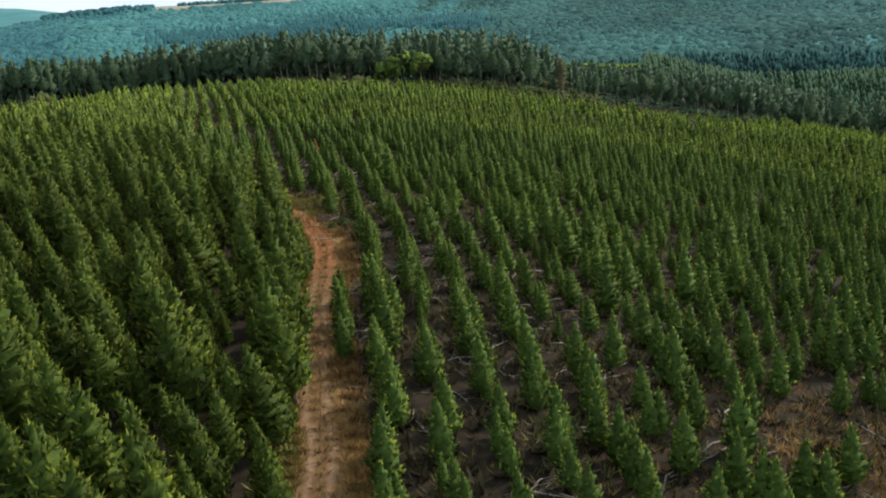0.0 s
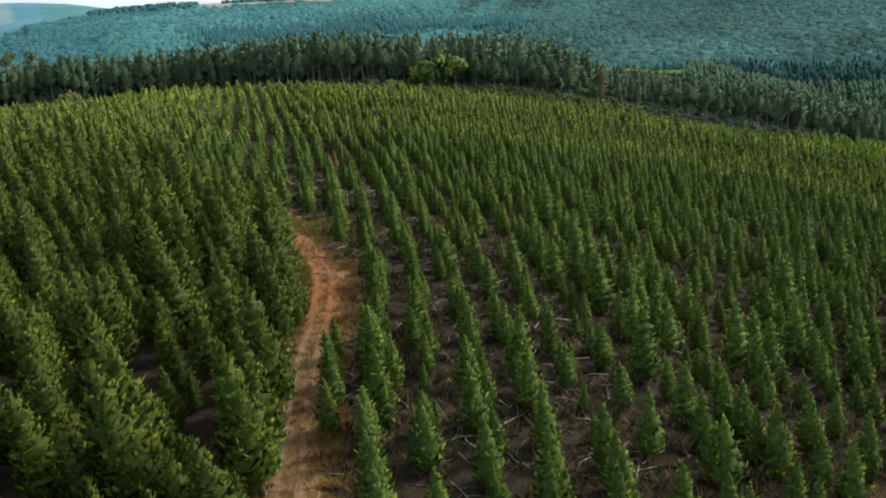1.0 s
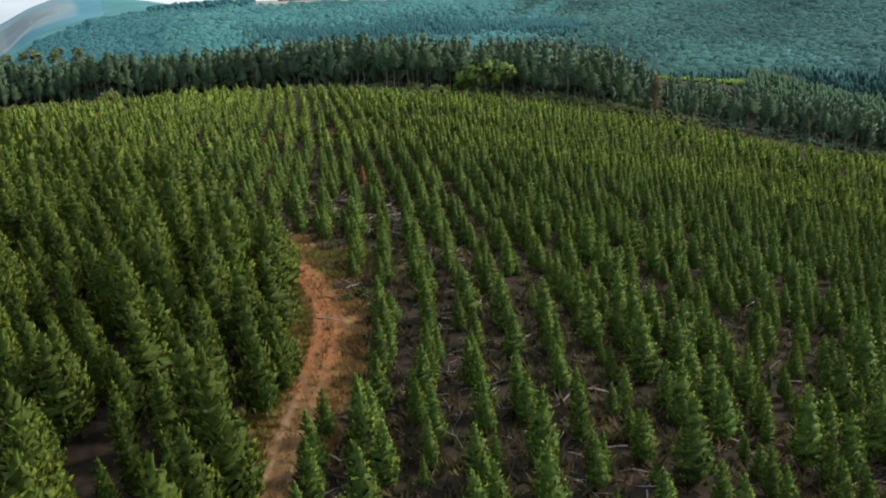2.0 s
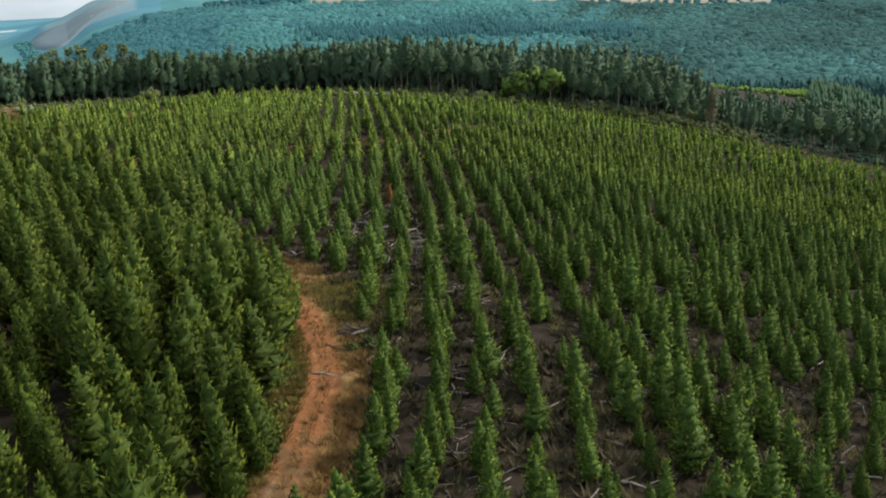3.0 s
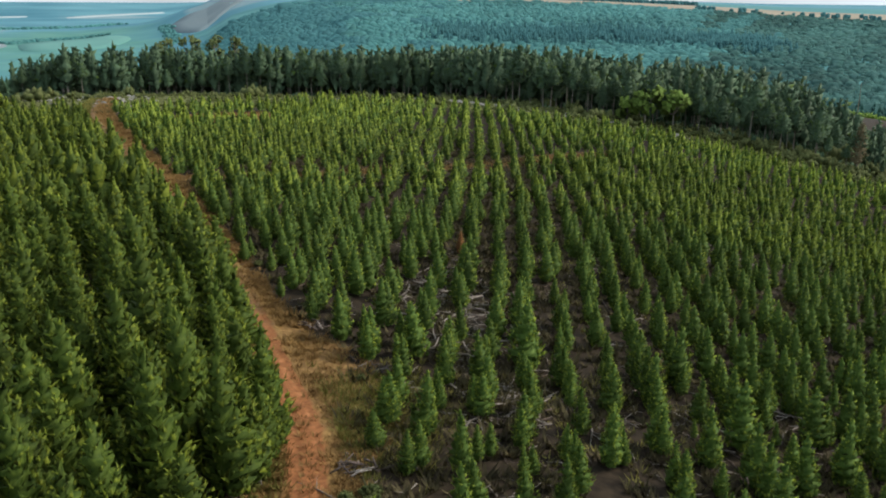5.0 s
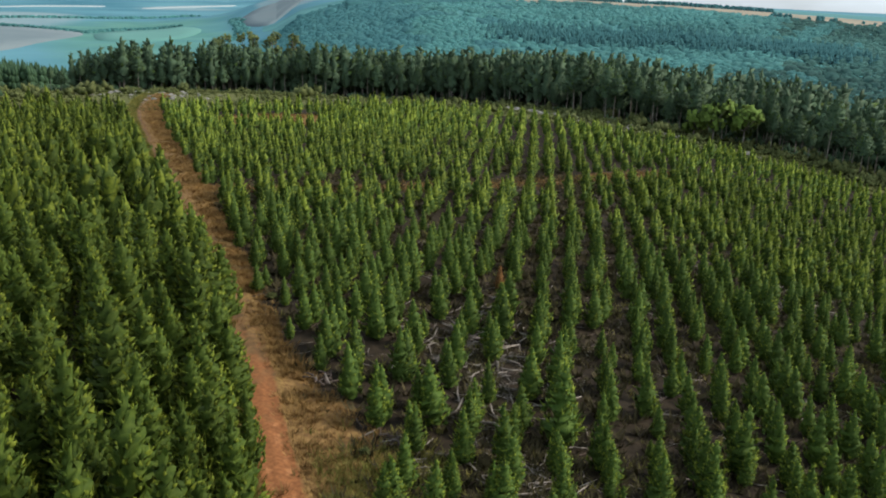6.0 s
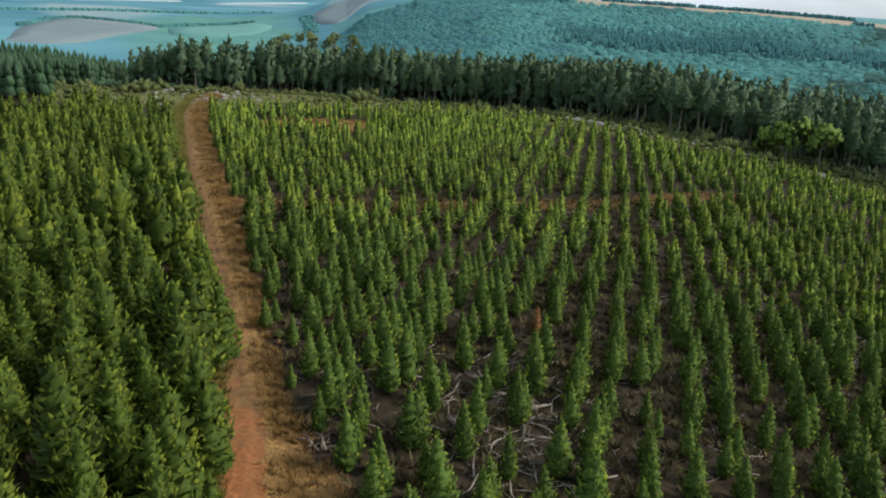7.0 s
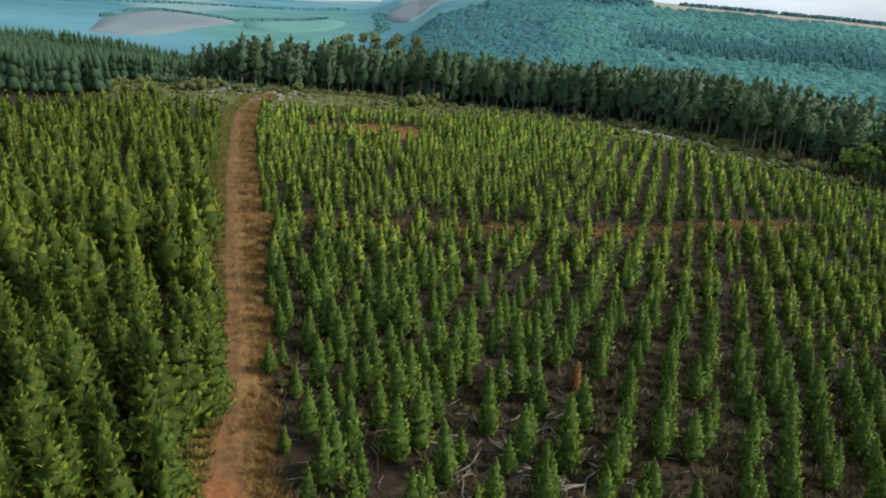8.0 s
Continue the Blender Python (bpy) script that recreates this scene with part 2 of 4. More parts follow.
YOUNG_EDGE = np.array([(-330, 150), (-150, 160), (-122, 172), (-113, 186), (-100, 205), (-85, 225), (-70, 229), (-55, 229), (-40, 231), (-22, 233), (-8, 229), (5, 229), (22, 226), (40, 217), (59, 211), (90, 214), (140, 238), (260, 262)], float)
STAND_EDGE = np.array([(-330, 215), (-222, 216), (-187, 224), (-165, 250), (-140, 268), (-115, 280), (-90, 278), (-70, 268), (-52, 258), (-31, 256), (-2, 251), (12, 242), (32, 236), (55, 229), (78, 227), (104, 240), (140, 246), (179, 254), (260, 275)], float)


def beside(line, x, y):
    """Signed distance from a line (right of its way: plus), and how far along it."""
    x, y = np.atleast_1d(np.asarray(x, float)), np.atleast_1d(np.asarray(y, float))
    best, where = np.full(x.shape, 1e9), np.zeros(x.shape, int)
    for i, (a, b) in enumerate(line):
        d = (x - a) ** 2 + (y - b) ** 2
        m = d < best
        best[m], where[m] = d[m], i
    way = np.gradient(line, axis=0)[where]
    side = (x - line[where, 0]) * way[:, 1] - (y - line[where, 1]) * way[:, 0]
    return np.sqrt(best) * np.sign(side), where


def bare_width(x, y):
    """Half width of the open strip on the right of the track: it widens at the bend."""
    return 1.65 + .55 * smooth(50, 62, y) + 4.5 * np.exp(-(((x + 18.5) / 7.0) ** 2 + ((y - 82) / 7.0) ** 2)) - .65 * smooth(-24, -32, x) + 1.25 * smooth(-42, -66, x)


def patch(x, y):
    """Open grass within the young trees: above 0 inside."""
    a, b = (x + 96.5) * 0.35 + (y - 180) * 0.94, -(x + 96.5) * 0.94 + (y - 180) * 0.35
    return 1 - (a / 13) ** 2 - (b / 8.5) ** 2


# ---- mesh helpers ----
def mesh_of(name, verts, faces, mats, which=None, smooth_shade=True, normals=None):
    """One mesh from arrays of vertices and of triangles or quads."""
    me = bpy.data.meshes.new(name)
    verts, faces = np.asarray(verts, np.float32), np.asarray(faces, np.int32)
    k = faces.shape[1]
    me.vertices.add(len(verts))
    me.vertices.foreach_set("co", verts.ravel())
    me.loops.add(faces.size)
    me.loops.foreach_set("vertex_index", faces.ravel())
    me.polygons.add(len(faces))
    me.polygons.foreach_set("loop_start", np.arange(0, faces.size, k, dtype=np.int32))
    for m in mats:
        me.materials.append(m)
    if which is not None:
        me.polygons.foreach_set("material_index", np.asarray(which, np.int32))
    me.polygons.foreach_set("use_smooth", np.full(len(faces), smooth_shade))
    me.update(calc_edges=True)
    me.validate()
    if normals is not None and len(normals) == len(me.vertices):
        me.normals_split_custom_set_from_vertices(np.asarray(normals, np.float32))
    return me


def leafy_normals(v, f, centre, rise=0.55, own=0.45):
    """Vertex normals of a mass of foliage: those of its sprays, turned towards the crown's own roundness."""
    face = np.cross(v[f[:, 1]] - v[f[:, 0]], v[f[:, 2]] - v[f[:, 0]])
    n = np.zeros_like(v)
    for k in range(3):
        np.add.at(n, f[:, k], face)
    n /= np.maximum(np.linalg.norm(n, axis=1), 1e-9)[:, None]
    if centre is None:
        out = v * (1, 1, 0)
        out = out / np.maximum(np.linalg.norm(out, axis=1), .05)[:, None] + (0, 0, rise)
    else:
        out = v - centre
    out = out / np.maximum(np.linalg.norm(out, axis=1), 1e-6)[:, None]
    n = np.where((n * out).sum(1)[:, None] < 0, -n, n) * own + out * (1 - own)
    return n / np.maximum(np.linalg.norm(n, axis=1), 1e-9)[:, None]


class Shape:
    """Gathers vertices, triangles and material numbers."""

    def __init__(self):
        self.v, self.f, self.m, self.n = [], [], [], 0

    def add(self, v, f, m):
        v, f = np.asarray(v, float).reshape(-1, 3), np.asarray(f, int).reshape(-1, 3)
        self.v.append(v)
        self.f.append(f + self.n)
        self.m.append(np.broadcast_to(np.asarray(m, int), (len(f),)))
        self.n += len(v)

    def arrays(self):
        return np.concatenate(self.v), np.concatenate(self.f), np.concatenate(self.m)


def axes(d):
    d = d / max(np.linalg.norm(d), 1e-9)
    h = np.array([0, 0, 1.0]) if abs(d[2]) < 0.9 else np.array([1.0, 0, 0])
    a = np.cross(d, h)
    a /= np.linalg.norm(a)
    return d, a, np.cross(d, a)


def spindle(s, rng, base, tip, rad, sides, rings, mat, tip_mat):
    """A lumpy tuft round an axis, fattest past its middle."""
    d, a, b = axes(tip - base)
    v = [base]
    for h, q in rings:
        turn = rng.uniform(0, 6.3)
        for i in range(sides):
            t = turn + i * 2 * math.pi / sides
            v.append(base + (tip - base) * (h + rng.uniform(-.06, .06)) + (a * math.cos(t) + b * math.sin(t)) * rad * q * rng.uniform(.72, 1.28))
    v.append(tip)
    f, m, last = [], [], len(v) - 1
    for i in range(sides):
        j = (i + 1) % sides
        f.append((0, 1 + j, 1 + i))
        m.append(mat)
        for r in range(len(rings) - 1):
            p, q = 1 + r * sides, 1 + (r + 1) * sides
            f += [(p + i, p + j, q + j), (p + i, q + j, q + i)]
            m += [mat, mat]
        p = 1 + (len(rings) - 1) * sides
        f.append((p + i, p + j, last))
        m.append(tip_mat)
    s.add(v, f, m)


def blades(s, rng, base, tip, rad, count, length, width, mat, tip_mat):
    """Needle sprays that bristle from a tuft, most of them forward and up."""
    d, a, b = axes(tip - base)
    for _ in range(count):
        h = rng.uniform(0.2, 1.0)
        t = rng.uniform(0, 6.3)
        out = a * math.cos(t) + b * math.sin(t)
        p = base + (tip - base) * h + out * rad * 0.6 * (1 - 0.55 * h)
        w = d * rng.uniform(.5, 1.0) + out * rng.uniform(.35, .9) + np.array([0, 0, .45])
        w = w / np.linalg.norm(w) * length * rng.uniform(.7, 1.3)
        side = np.cross(w, rng.normal(size=3))
        side = side / max(np.linalg.norm(side), 1e-6) * width
        s.add([p - side, p + side, p + w], [(0, 1, 2)], tip_mat if h > .55 else mat)


def pole(s, path, radii, sides, mat):
    """A tapered stem through points."""
    path = [np.asarray(p, float) for p in path]
    v, f = [], []
    for k, (p, r) in enumerate(zip(path, radii)):
        d, a, b = axes(path[min(k + 1, len(path) - 1)] - path[max(k - 1, 0)])
        for i in range(sides):
            t = i * 2 * math.pi / sides
            v.append(p + (a * math.cos(t) + b * math.sin(t)) * r)
    for k in range(len(path) - 1):
        for i in range(sides):
            j = (i + 1) % sides
            p, q = k * sides, (k + 1) * sides
            f += [(p + i, p + j, q + j), (p + i, q + j, q + i)]
    for k, flip in ((0, 1), (len(path) - 1, 0)):
        v.append(path[k])
        for i in range(sides):
            j = (i + 1) % sides
            t = (k * sides + i, k * sides + j, len(v) - 1)
            f.append(t[::-1] if flip else t)
    s.add(v, f, mat)


TWO, ONE = ((.38, .85), (.74, .80)), ((.55, 1.0),)


def young_crown(seed, H, R, tufts, needles, low=0.04, L=.30):
    """A pointed crown: a knobbly mass of needles, set all over with short upturned tufts that bristle, palest at the shoots."""
    rng, s = np.random.default_rng(seed), Shape()
    lean = rng.normal(size=2) * .012 * H
    full = 120 if H < 5 else 180
    fat = (full / tufts) ** .5
    skew = rng.normal(size=2) * .12

    def reach(u):
        return R * min(1.0, .62 + 2.2 * (u - low)) * (1.0 - u) ** (.84 if tufts > 60 else .92) + .03 * R

    n, m = (10, 16 if H < 5 else 18) if tufts > 100 else (8, 12) if tufts > 50 else (5, 8) if tufts > 20 else (4, 5)
    v, f = [], []
    for k in range(m):
        u = low + (.95 - low) * k / (m - 1)
        for i in range(n):
            t = (i + rng.uniform(-.3, .3)) * 2 * math.pi / n + k * .9
            proud = k % 2 and rng.random() < .72
            w = reach(u) * (rng.uniform(.80, 1.04) if proud else rng.uniform(.34, .60) if tufts > 60 else rng.uniform(.55, .82)) * (1 + skew[0] * math.cos(t) + skew[1] * math.sin(t))
            v.append((math.cos(t) * w + lean[0] * u, math.sin(t) * w + lean[1] * u, (u + rng.uniform(-.02, .02) + (.05 if proud else 0) * (1 - .6 * u)) * H))
    for k in range(m - 1):
        for i in range(n):
            j = (i + 1) % n
            p, w = k * n, (k + 1) * n
            f += [(p + i, p + j, w + j), (p + i, w + j, w + i)]
    # Coarse crowns: upper faces get the shoot colour, painted brightness for distant rows.
    s.add(v, f, [1 if tufts < 40 and q > .4 * len(f) and rng.random() < (.6 if H < 5 else .3) else 0 for q in range(len(f))])
    for q in range(tufts):
        u = low + (.97 - low) * (1 - (1 - (q + .5) / tufts) ** .58)
        t = q * 2.39996 + rng.normal() * .25
        out = np.array([math.cos(t), math.sin(t), 0])
        r = reach(u) * rng.uniform(.66, 1.04) * (1 + skew[0] * out[0] + skew[1] * out[1])
        at = out * r + np.array([lean[0] * u, lean[1] * u, u * H + .05 * H * r / R + rng.normal() * .012 * H])
        way = out * rng.uniform(.25, .75) + np.array([0, 0, .9]) + rng.normal(size=3) * .2
        way /= np.linalg.norm(way)
        long = L * rng.uniform(.75, 1.25) * (1.12 - .4 * u) * fat ** .6
        base, tip = at - way * long * .5 - out * .04 * R, at + way * long * .5
        fresh = 1 if rng.random() < .4 + .55 * u else 0
        rad = long * .22 * rng.uniform(.8, 1.25)
        spindle(s, rng, base, tip, rad, 3, ((.52, 1.0),), 0, fresh)
        if needles:
            blades(s, rng, base, tip, rad * 1.7, needles, long * .62, long * .085, 0, fresh)
    top = np.array([lean[0], lean[1], H])
    spindle(s, rng, top - (0, 0, .10 * H), top, .014 * H * fat ** .6, 3, ((.35, 1.0),), 0, 1)
    return s


def old_crown(seed, H, R, tufts, needles, low=0.4):
    """A tall plantation pine's crown: broken tiers of ragged boughs over a bare stem, narrowing to a blunt top."""
    rng, s = np.random.default_rng(seed), Shape()
    fat = (130 / tufts) ** .5

    def reach(k):
        return R * min(1.0, .42 + 2.4 * k) * (1.02 - k) ** .78

    n, m = (9, 15) if tufts > 60 else (5, 8)
    gap = rng.uniform(.6, 1.1, (m, n)) * np.where(rng.random((m, n)) < .18, .5, 1)
    v, f = [], []
    for q in range(m):
        k = q / (m - 1)
        for i in range(n):
            t = (i + rng.uniform(-.35, .35)) * 2 * math.pi / n + q * .8
            w = reach(k) * (gap[q, i] if q % 2 else rng.uniform(.22, .55))
            v.append((math.cos(t) * w, math.sin(t) * w, (low + (.97 - low) * k + rng.uniform(-.012, .012)) * H + (.14 * w if q % 2 else 0)))
    for q in range(m - 1):
        for i in range(n):
            j = (i + 1) % n
            p, w = q * n, (q + 1) * n
            f += [(p + i, p + j, w + j), (p + i, w + j, w + i)]
    s.add(v, f, 0)
    for q in range(tufts):
        k = (1 - (1 - (q + .5) / tufts) ** .8) * .99
        t = q * 2.39996 + rng.uniform(-.5, .5)
        out = np.array([math.cos(t), math.sin(t), 0])
        r = reach(k) * rng.uniform(.6, 1.16)
        at = out * r + np.array([0, 0, (low + (.97 - low) * k) * H + .12 * r])
        way = out * rng.uniform(.5, 1.2) + np.array([0, 0, .75]) + rng.normal(size=3) * .25
        way /= np.linalg.norm(way)
        long = .36 * R * rng.uniform(.7, 1.3) * fat ** .8
        fresh = 1 if rng.random() < .10 + .25 * k else 0
        spindle(s, rng, at - way * long * .55, at + way * long * .45, long * .24, 3, ONE, 0, fresh)
        if needles:
            blades(s, rng, at - way * long * .5, at + way * long * .45, long * .34, needles, long * .5, long * .07, 0, fresh)
    return s


def stem(seed, H, r, top=0.82, sides=6, lean=0.02):
    rng, s = np.random.default_rng(seed), Shape()
    zs = np.linspace(-0.25, H * top, 5)
    path = [(rng.normal() * lean * max(z, 0) * .4, rng.normal() * lean * max(z, 0) * .4, z) for z in zs]
    pole(s, path, [r * (1 - .85 * max(z, 0) / (H * top)) for z in zs], sides, 0)
    return s


def scatter(shapes, kinds, xs, ys, zs, turns, sizes, widths, lean=0.0):
    """Many copies of shapes as one set of arrays; lean: how far they stand over to the west, in parts of their height."""
    V, F, M, N, n = [], [], [], [], 0
    for k, sh in enumerate(shapes):
        v, f, m = sh[:3]
        sel = np.where(kinds == k)[0]
        if not len(sel):
            continue
        c, s_ = np.cos(turns[sel])[:, None], np.sin(turns[sel])[:, None]
        x = (v[None, :, 0] * c - v[None, :, 1] * s_) * widths[sel][:, None] + xs[sel][:, None]
        y = (v[None, :, 0] * s_ + v[None, :, 1] * c) * widths[sel][:, None] + ys[sel][:, None]
        z = v[None, :, 2] * sizes[sel][:, None] + zs[sel][:, None]
        x = x - lean * v[None, :, 2] * sizes[sel][:, None]
        V.append(np.stack([x, y, z], -1).reshape(-1, 3))
        F.append((f[None] + (np.arange(len(sel)) * len(v))[:, None, None]).reshape(-1, 3) + n)
        M.append(np.tile(m, len(sel)))
        if len(sh) > 3:
            w = sh[3]
            N.append(np.stack([w[None, :, 0] * c - w[None, :, 1] * s_, w[None, :, 0] * s_ + w[None, :, 1] * c, w[None, :, 2] + 0 * c], -1).reshape(-1, 3))
        n += len(sel) * len(v)
    return np.concatenate(V), np.concatenate(F), np.concatenate(M), np.concatenate(N) if N else None


def stuff(name, arrays, mats, label, category):
    ob = new(name, mesh_of(name, arrays[0], arrays[1], mats, arrays[2], normals=arrays[3]))
    return tagged(ob, label, category, kind="stuff")


def part(name, shape, mats, parent, label="", leafy=False, centre=None, own=0.64):
    v, f, m = shape.arrays() if isinstance(shape, Shape) else shape
    ob = new(name, mesh_of(name, v, f, mats, m, normals=leafy_normals(v, f, centre, own=own) if leafy else None))
    ob.parent = parent
    return tagged(ob, label)


def stand(x, y, turn, size=1.0, width=None, tilt=(0, 0)):
    """Pose of a thing that stands on the ground."""
    width = size if width is None else width
    m = Matrix.Translation((x, y, float(land(x, y)))) @ Euler((tilt[0], tilt[1], 0)).to_matrix().to_4x4() @ Matrix.Rotation(turn, 4, 'Z')
    return m @ Matrix.Diagonal((width, width, size, 1))


# ---- ground ----
def build_ground():
    rings = [0.0]
    while rings[-1] < 4900:
        rings.append(rings[-1] + (2.5 if rings[-1] < 250 else rings[-1] * 0.04))
    rings[-1] = 4900.0
    A = 420
    a = np.linspace(0, 2 * math.pi, A, endpoint=False)
    R = np.array(rings[1:])
    X = np.concatenate([[0], (R[:, None] * np.cos(a)).ravel()]) - 20
    Y = np.concatenate([[0], (R[:, None] * np.sin(a)).ravel()]) + 90
    Z = land(X, Y)
    f = [(0, 1 + i, 1 + (i + 1) % A) for i in range(A)]
    i, j = np.meshgrid(np.arange(len(R) - 1), np.arange(A), indexing="ij")
    i, j = i.ravel(), j.ravel()
    k = (j + 1) % A
    p, q = 1 + i * A, 1 + (i + 1) * A
    F = np.concatenate([np.array(f), np.stack([p + j, q + j, q + k], 1), np.stack([p + j, q + k, p + k], 1)])
    cx, cy = X[F].mean(1), Y[F].mean(1)
    phi, r = bearing(cx, cy)
    d = np.hypot(cx + 45, cy - 125)
    wob = np.sin(cx * .013) * 25 + np.sin(cy * .02 + cx * .007) * 18
    w = np.zeros(len(F), int)
    # Far faces take the slope and plain colours that hold the haze.
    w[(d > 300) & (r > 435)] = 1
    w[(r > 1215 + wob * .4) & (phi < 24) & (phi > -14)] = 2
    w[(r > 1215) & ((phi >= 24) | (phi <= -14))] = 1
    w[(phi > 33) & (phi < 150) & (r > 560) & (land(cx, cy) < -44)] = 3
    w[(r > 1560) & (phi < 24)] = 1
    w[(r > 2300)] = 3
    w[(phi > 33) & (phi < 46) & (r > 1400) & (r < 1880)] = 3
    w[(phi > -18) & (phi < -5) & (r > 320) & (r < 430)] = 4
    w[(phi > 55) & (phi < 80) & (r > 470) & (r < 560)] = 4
    me = mesh_of("ground", np.stack([X, Y, Z], 1), F, [SOIL, SLOPE_HAZED, TAN, PLAIN_HAZED, MEADOW], w)
    n = np.hypot(X + 45, Y - 125) < 260
    dry, heath = np.zeros(len(X)), np.zeros(len(X))
    lat, _ = beside(TRACK_LINE, X[n], Y[n])
    br, _ = beside(BREAK_LINE, X[n], Y[n])
    edge = np.interp(X[n], YOUNG_EDGE[:, 0], YOUNG_EDGE[:, 1])
    wide = bare_width(X[n], Y[n])
    g = np.where((lat > 0), smooth(wide + 1.5, wide - .5, lat), smooth(-3.4, -2.0, lat))
    g = np.maximum(g, .62 * smooth(3.8, 1.8, np.abs(br)))
    g = np.maximum(g, smooth(-.3, .2, patch(X[n], Y[n])))
    dry[n] = g * .75
    heath[n] = smooth(-4, 3, Y[n] - edge) * 0.7 * smooth(4, -1, Y[n] - np.interp(X[n], STAND_EDGE[:, 0], STAND_EDGE[:, 1]))
    phi, r = bearing(X, Y)
    field = 1.1 * np.exp(-(((phi - 58.5) / 5.5) ** 2 + ((r - 2000) / 560) ** 2) ** 2)
    field = np.maximum(field, smooth(34, 35.5, phi) * smooth(43, 41, phi) * smooth(1420, 1500, r) * smooth(1900, 1820, r))
    field = np.maximum(field, .9 * np.exp(-(((phi - 47) / 5.0) ** 2 + ((r - 3000) / 160) ** 2) ** 2))
    field = np.maximum(field, .9 * np.exp(-(((phi - 68) / 6.0) ** 2 + ((r - 3600) / 200) ** 2) ** 2))
    green = .9 * np.exp(-(((phi - 50) / 10.0) ** 2 + ((r - 1400) / 650) ** 2) ** 2)
    for name, values in (("dry", dry), ("heath", heath), ("field", field * .62), ("green", green * .8)):
        me.attributes.new(name, "FLOAT", "POINT").data.foreach_set("value", values.astype(np.float32))
    return tagged(new("ground", me), "dark brown littered plantation soil on a broad hill, running out to distant wooded slopes and a plain coloured with haze", "ground", kind="structure")


def field(outline, mat, label, lift=1.5):
    """A field on the far plain: its outline by bearing and distance, draped on the ground."""
    o = glide([*outline, outline[0]], .02 * np.ptp([p[0] for p in outline]))
    mid = o.mean(0)
    rims = [mid + (o - mid) * k for k in (1.0, .97, .6, .3)]
    pts = np.concatenate([*rims, mid[None]])
    x, y = polar(pts[:, 0], pts[:, 1])
    n, f = len(o), []
    for k in range(3):
        for i in range(n):
            j = (i + 1) % n
            f += [(k * n + i, k * n + j, (k + 1) * n + j), (k * n + i, (k + 1) * n + j, (k + 1) * n + i)]
    f += [(3 * n + i, 3 * n + (i + 1) % n, 4 * n) for i in range(n)]
    f = np.array(f)
    a, b, c = (np.stack([x, y], 1)[f[:, k]] for k in range(3))
    turn = (b[:, 0] - a[:, 0]) * (c[:, 1] - a[:, 1]) - (b[:, 1] - a[:, 1]) * (c[:, 0] - a[:, 0])
    f[turn < 0] = f[turn < 0][:, ::-1]
    ob = new("field", mesh_of("field", np.stack([x, y, land(x, y) + np.where(np.arange(len(x)) < n, -4, lift)], 1), f, [mat]))
    return tagged(ob, label, "field", kind="structure")


def hedge(line, mat, label, seed, size=4.0):
    """A belt of trees along a line of bearings and distances."""
    rng = np.random.default_rng(seed)
    line = np.array(line, float)
    t = np.linspace(0, len(line) - 1, int(60 * (len(line) - 1)))
    phi, r = (np.interp(t, np.arange(len(line)), line[:, k]) for k in range(2))
    x, y = polar(phi, r)
    k = size * rng.uniform(.7, 1.2, len(x))
    spread_stuff("tree_belt", [clump_shape(400 + q, 1.2) for q in range(5)], x + rng.normal(size=len(x)) * 5, y + rng.normal(size=len(x)) * 5, k, mat, label, "trees", seed, k * 1.6)


def build_track():
    L = TRACK_LINE
    way = np.gradient(L, axis=0)
    way /= np.linalg.norm(way, axis=1)[:, None]
    right = np.stack([way[:, 1], -way[:, 0]], 1)
    offs = np.array([-2.1, -1.65, -1.3, -1.0, -.70, -.4, 0, .4, .70, 1.0, 1.3, 1.65, 2.1])
    lift = np.array([-.10, .04, .08, .06, .03, .06, .11, .06, .03, .06, .08, .04, -.10])
    rut = np.array([0, 0, .1, .42, .62, .42, .12, .42, .62, .42, .1, 0, 0])
    rng = np.random.default_rng(3)
    n, m = len(L), len(offs)
    side = offs[None] * (.76 + .55 * smooth(-42, -66, L[:, :1]) - .18 * smooth(-70, -120, L[:, :1])) * (1 + .12 * np.sin(np.arange(n) * .31)[:, None] * (np.abs(offs) > 1.5)) + rng.normal(size=(n, 1)) * .03
    X = L[:, :1] + right[:, :1] * side
    Y = L[:, 1:] + right[:, 1:] * side
    Z = land(X, Y) + lift[None] + rng.normal(size=(n, m)) * .005
    i, j = np.meshgrid(np.arange(n - 1), np.arange(m - 1), indexing="ij")
    i, j = i.ravel(), j.ravel()
    a = i * m + j
    F = np.stack([a, a + 1, a + m + 1, a + m], 1)
    me = mesh_of("dirt_track", np.stack([X, Y, Z], -1).reshape(-1, 3), F, [TRACK])
    far = smooth(-21, -33, L[:, 0])[:, None]
    one_rut = np.array([0, .2, .45, .6, .66, .6, .5, .42, .45, .4, .3, .1, 0])
    wear = rut[None] * (1 - far) + one_rut[None] * far * .85
    bend = smooth(50, 66, L[:, 1])[:, None]
    red = bend * np.clip(wear * .7 + .40 * smooth(1.9, 1.2, np.abs(offs))[None] + .22, 0, .84) * (1 - .62 * far)
    dry = np.clip(.6 * smooth(.95, 1.5, np.abs(offs))[None] * (1 - .6 * far) + far * (.26 + .3 * (offs[None] > -.3)) * (1 - .3 * one_rut[None]), 0, .7) + np.zeros((n, m))
    for name, values in (("rut", wear * (1 - .6 * bend)), ("red", red), ("rubbed", bend * rut[None] * .58 * (1 - .95 * far)), ("dry", dry)):
        me.attributes.new(name, "FLOAT", "POINT").data.foreach_set("value", values.ravel().astype(np.float32))
    return tagged(new("dirt_track", me), "rutted two-wheel track of red-brown earth between pine blocks", "dirt track", kind="structure")


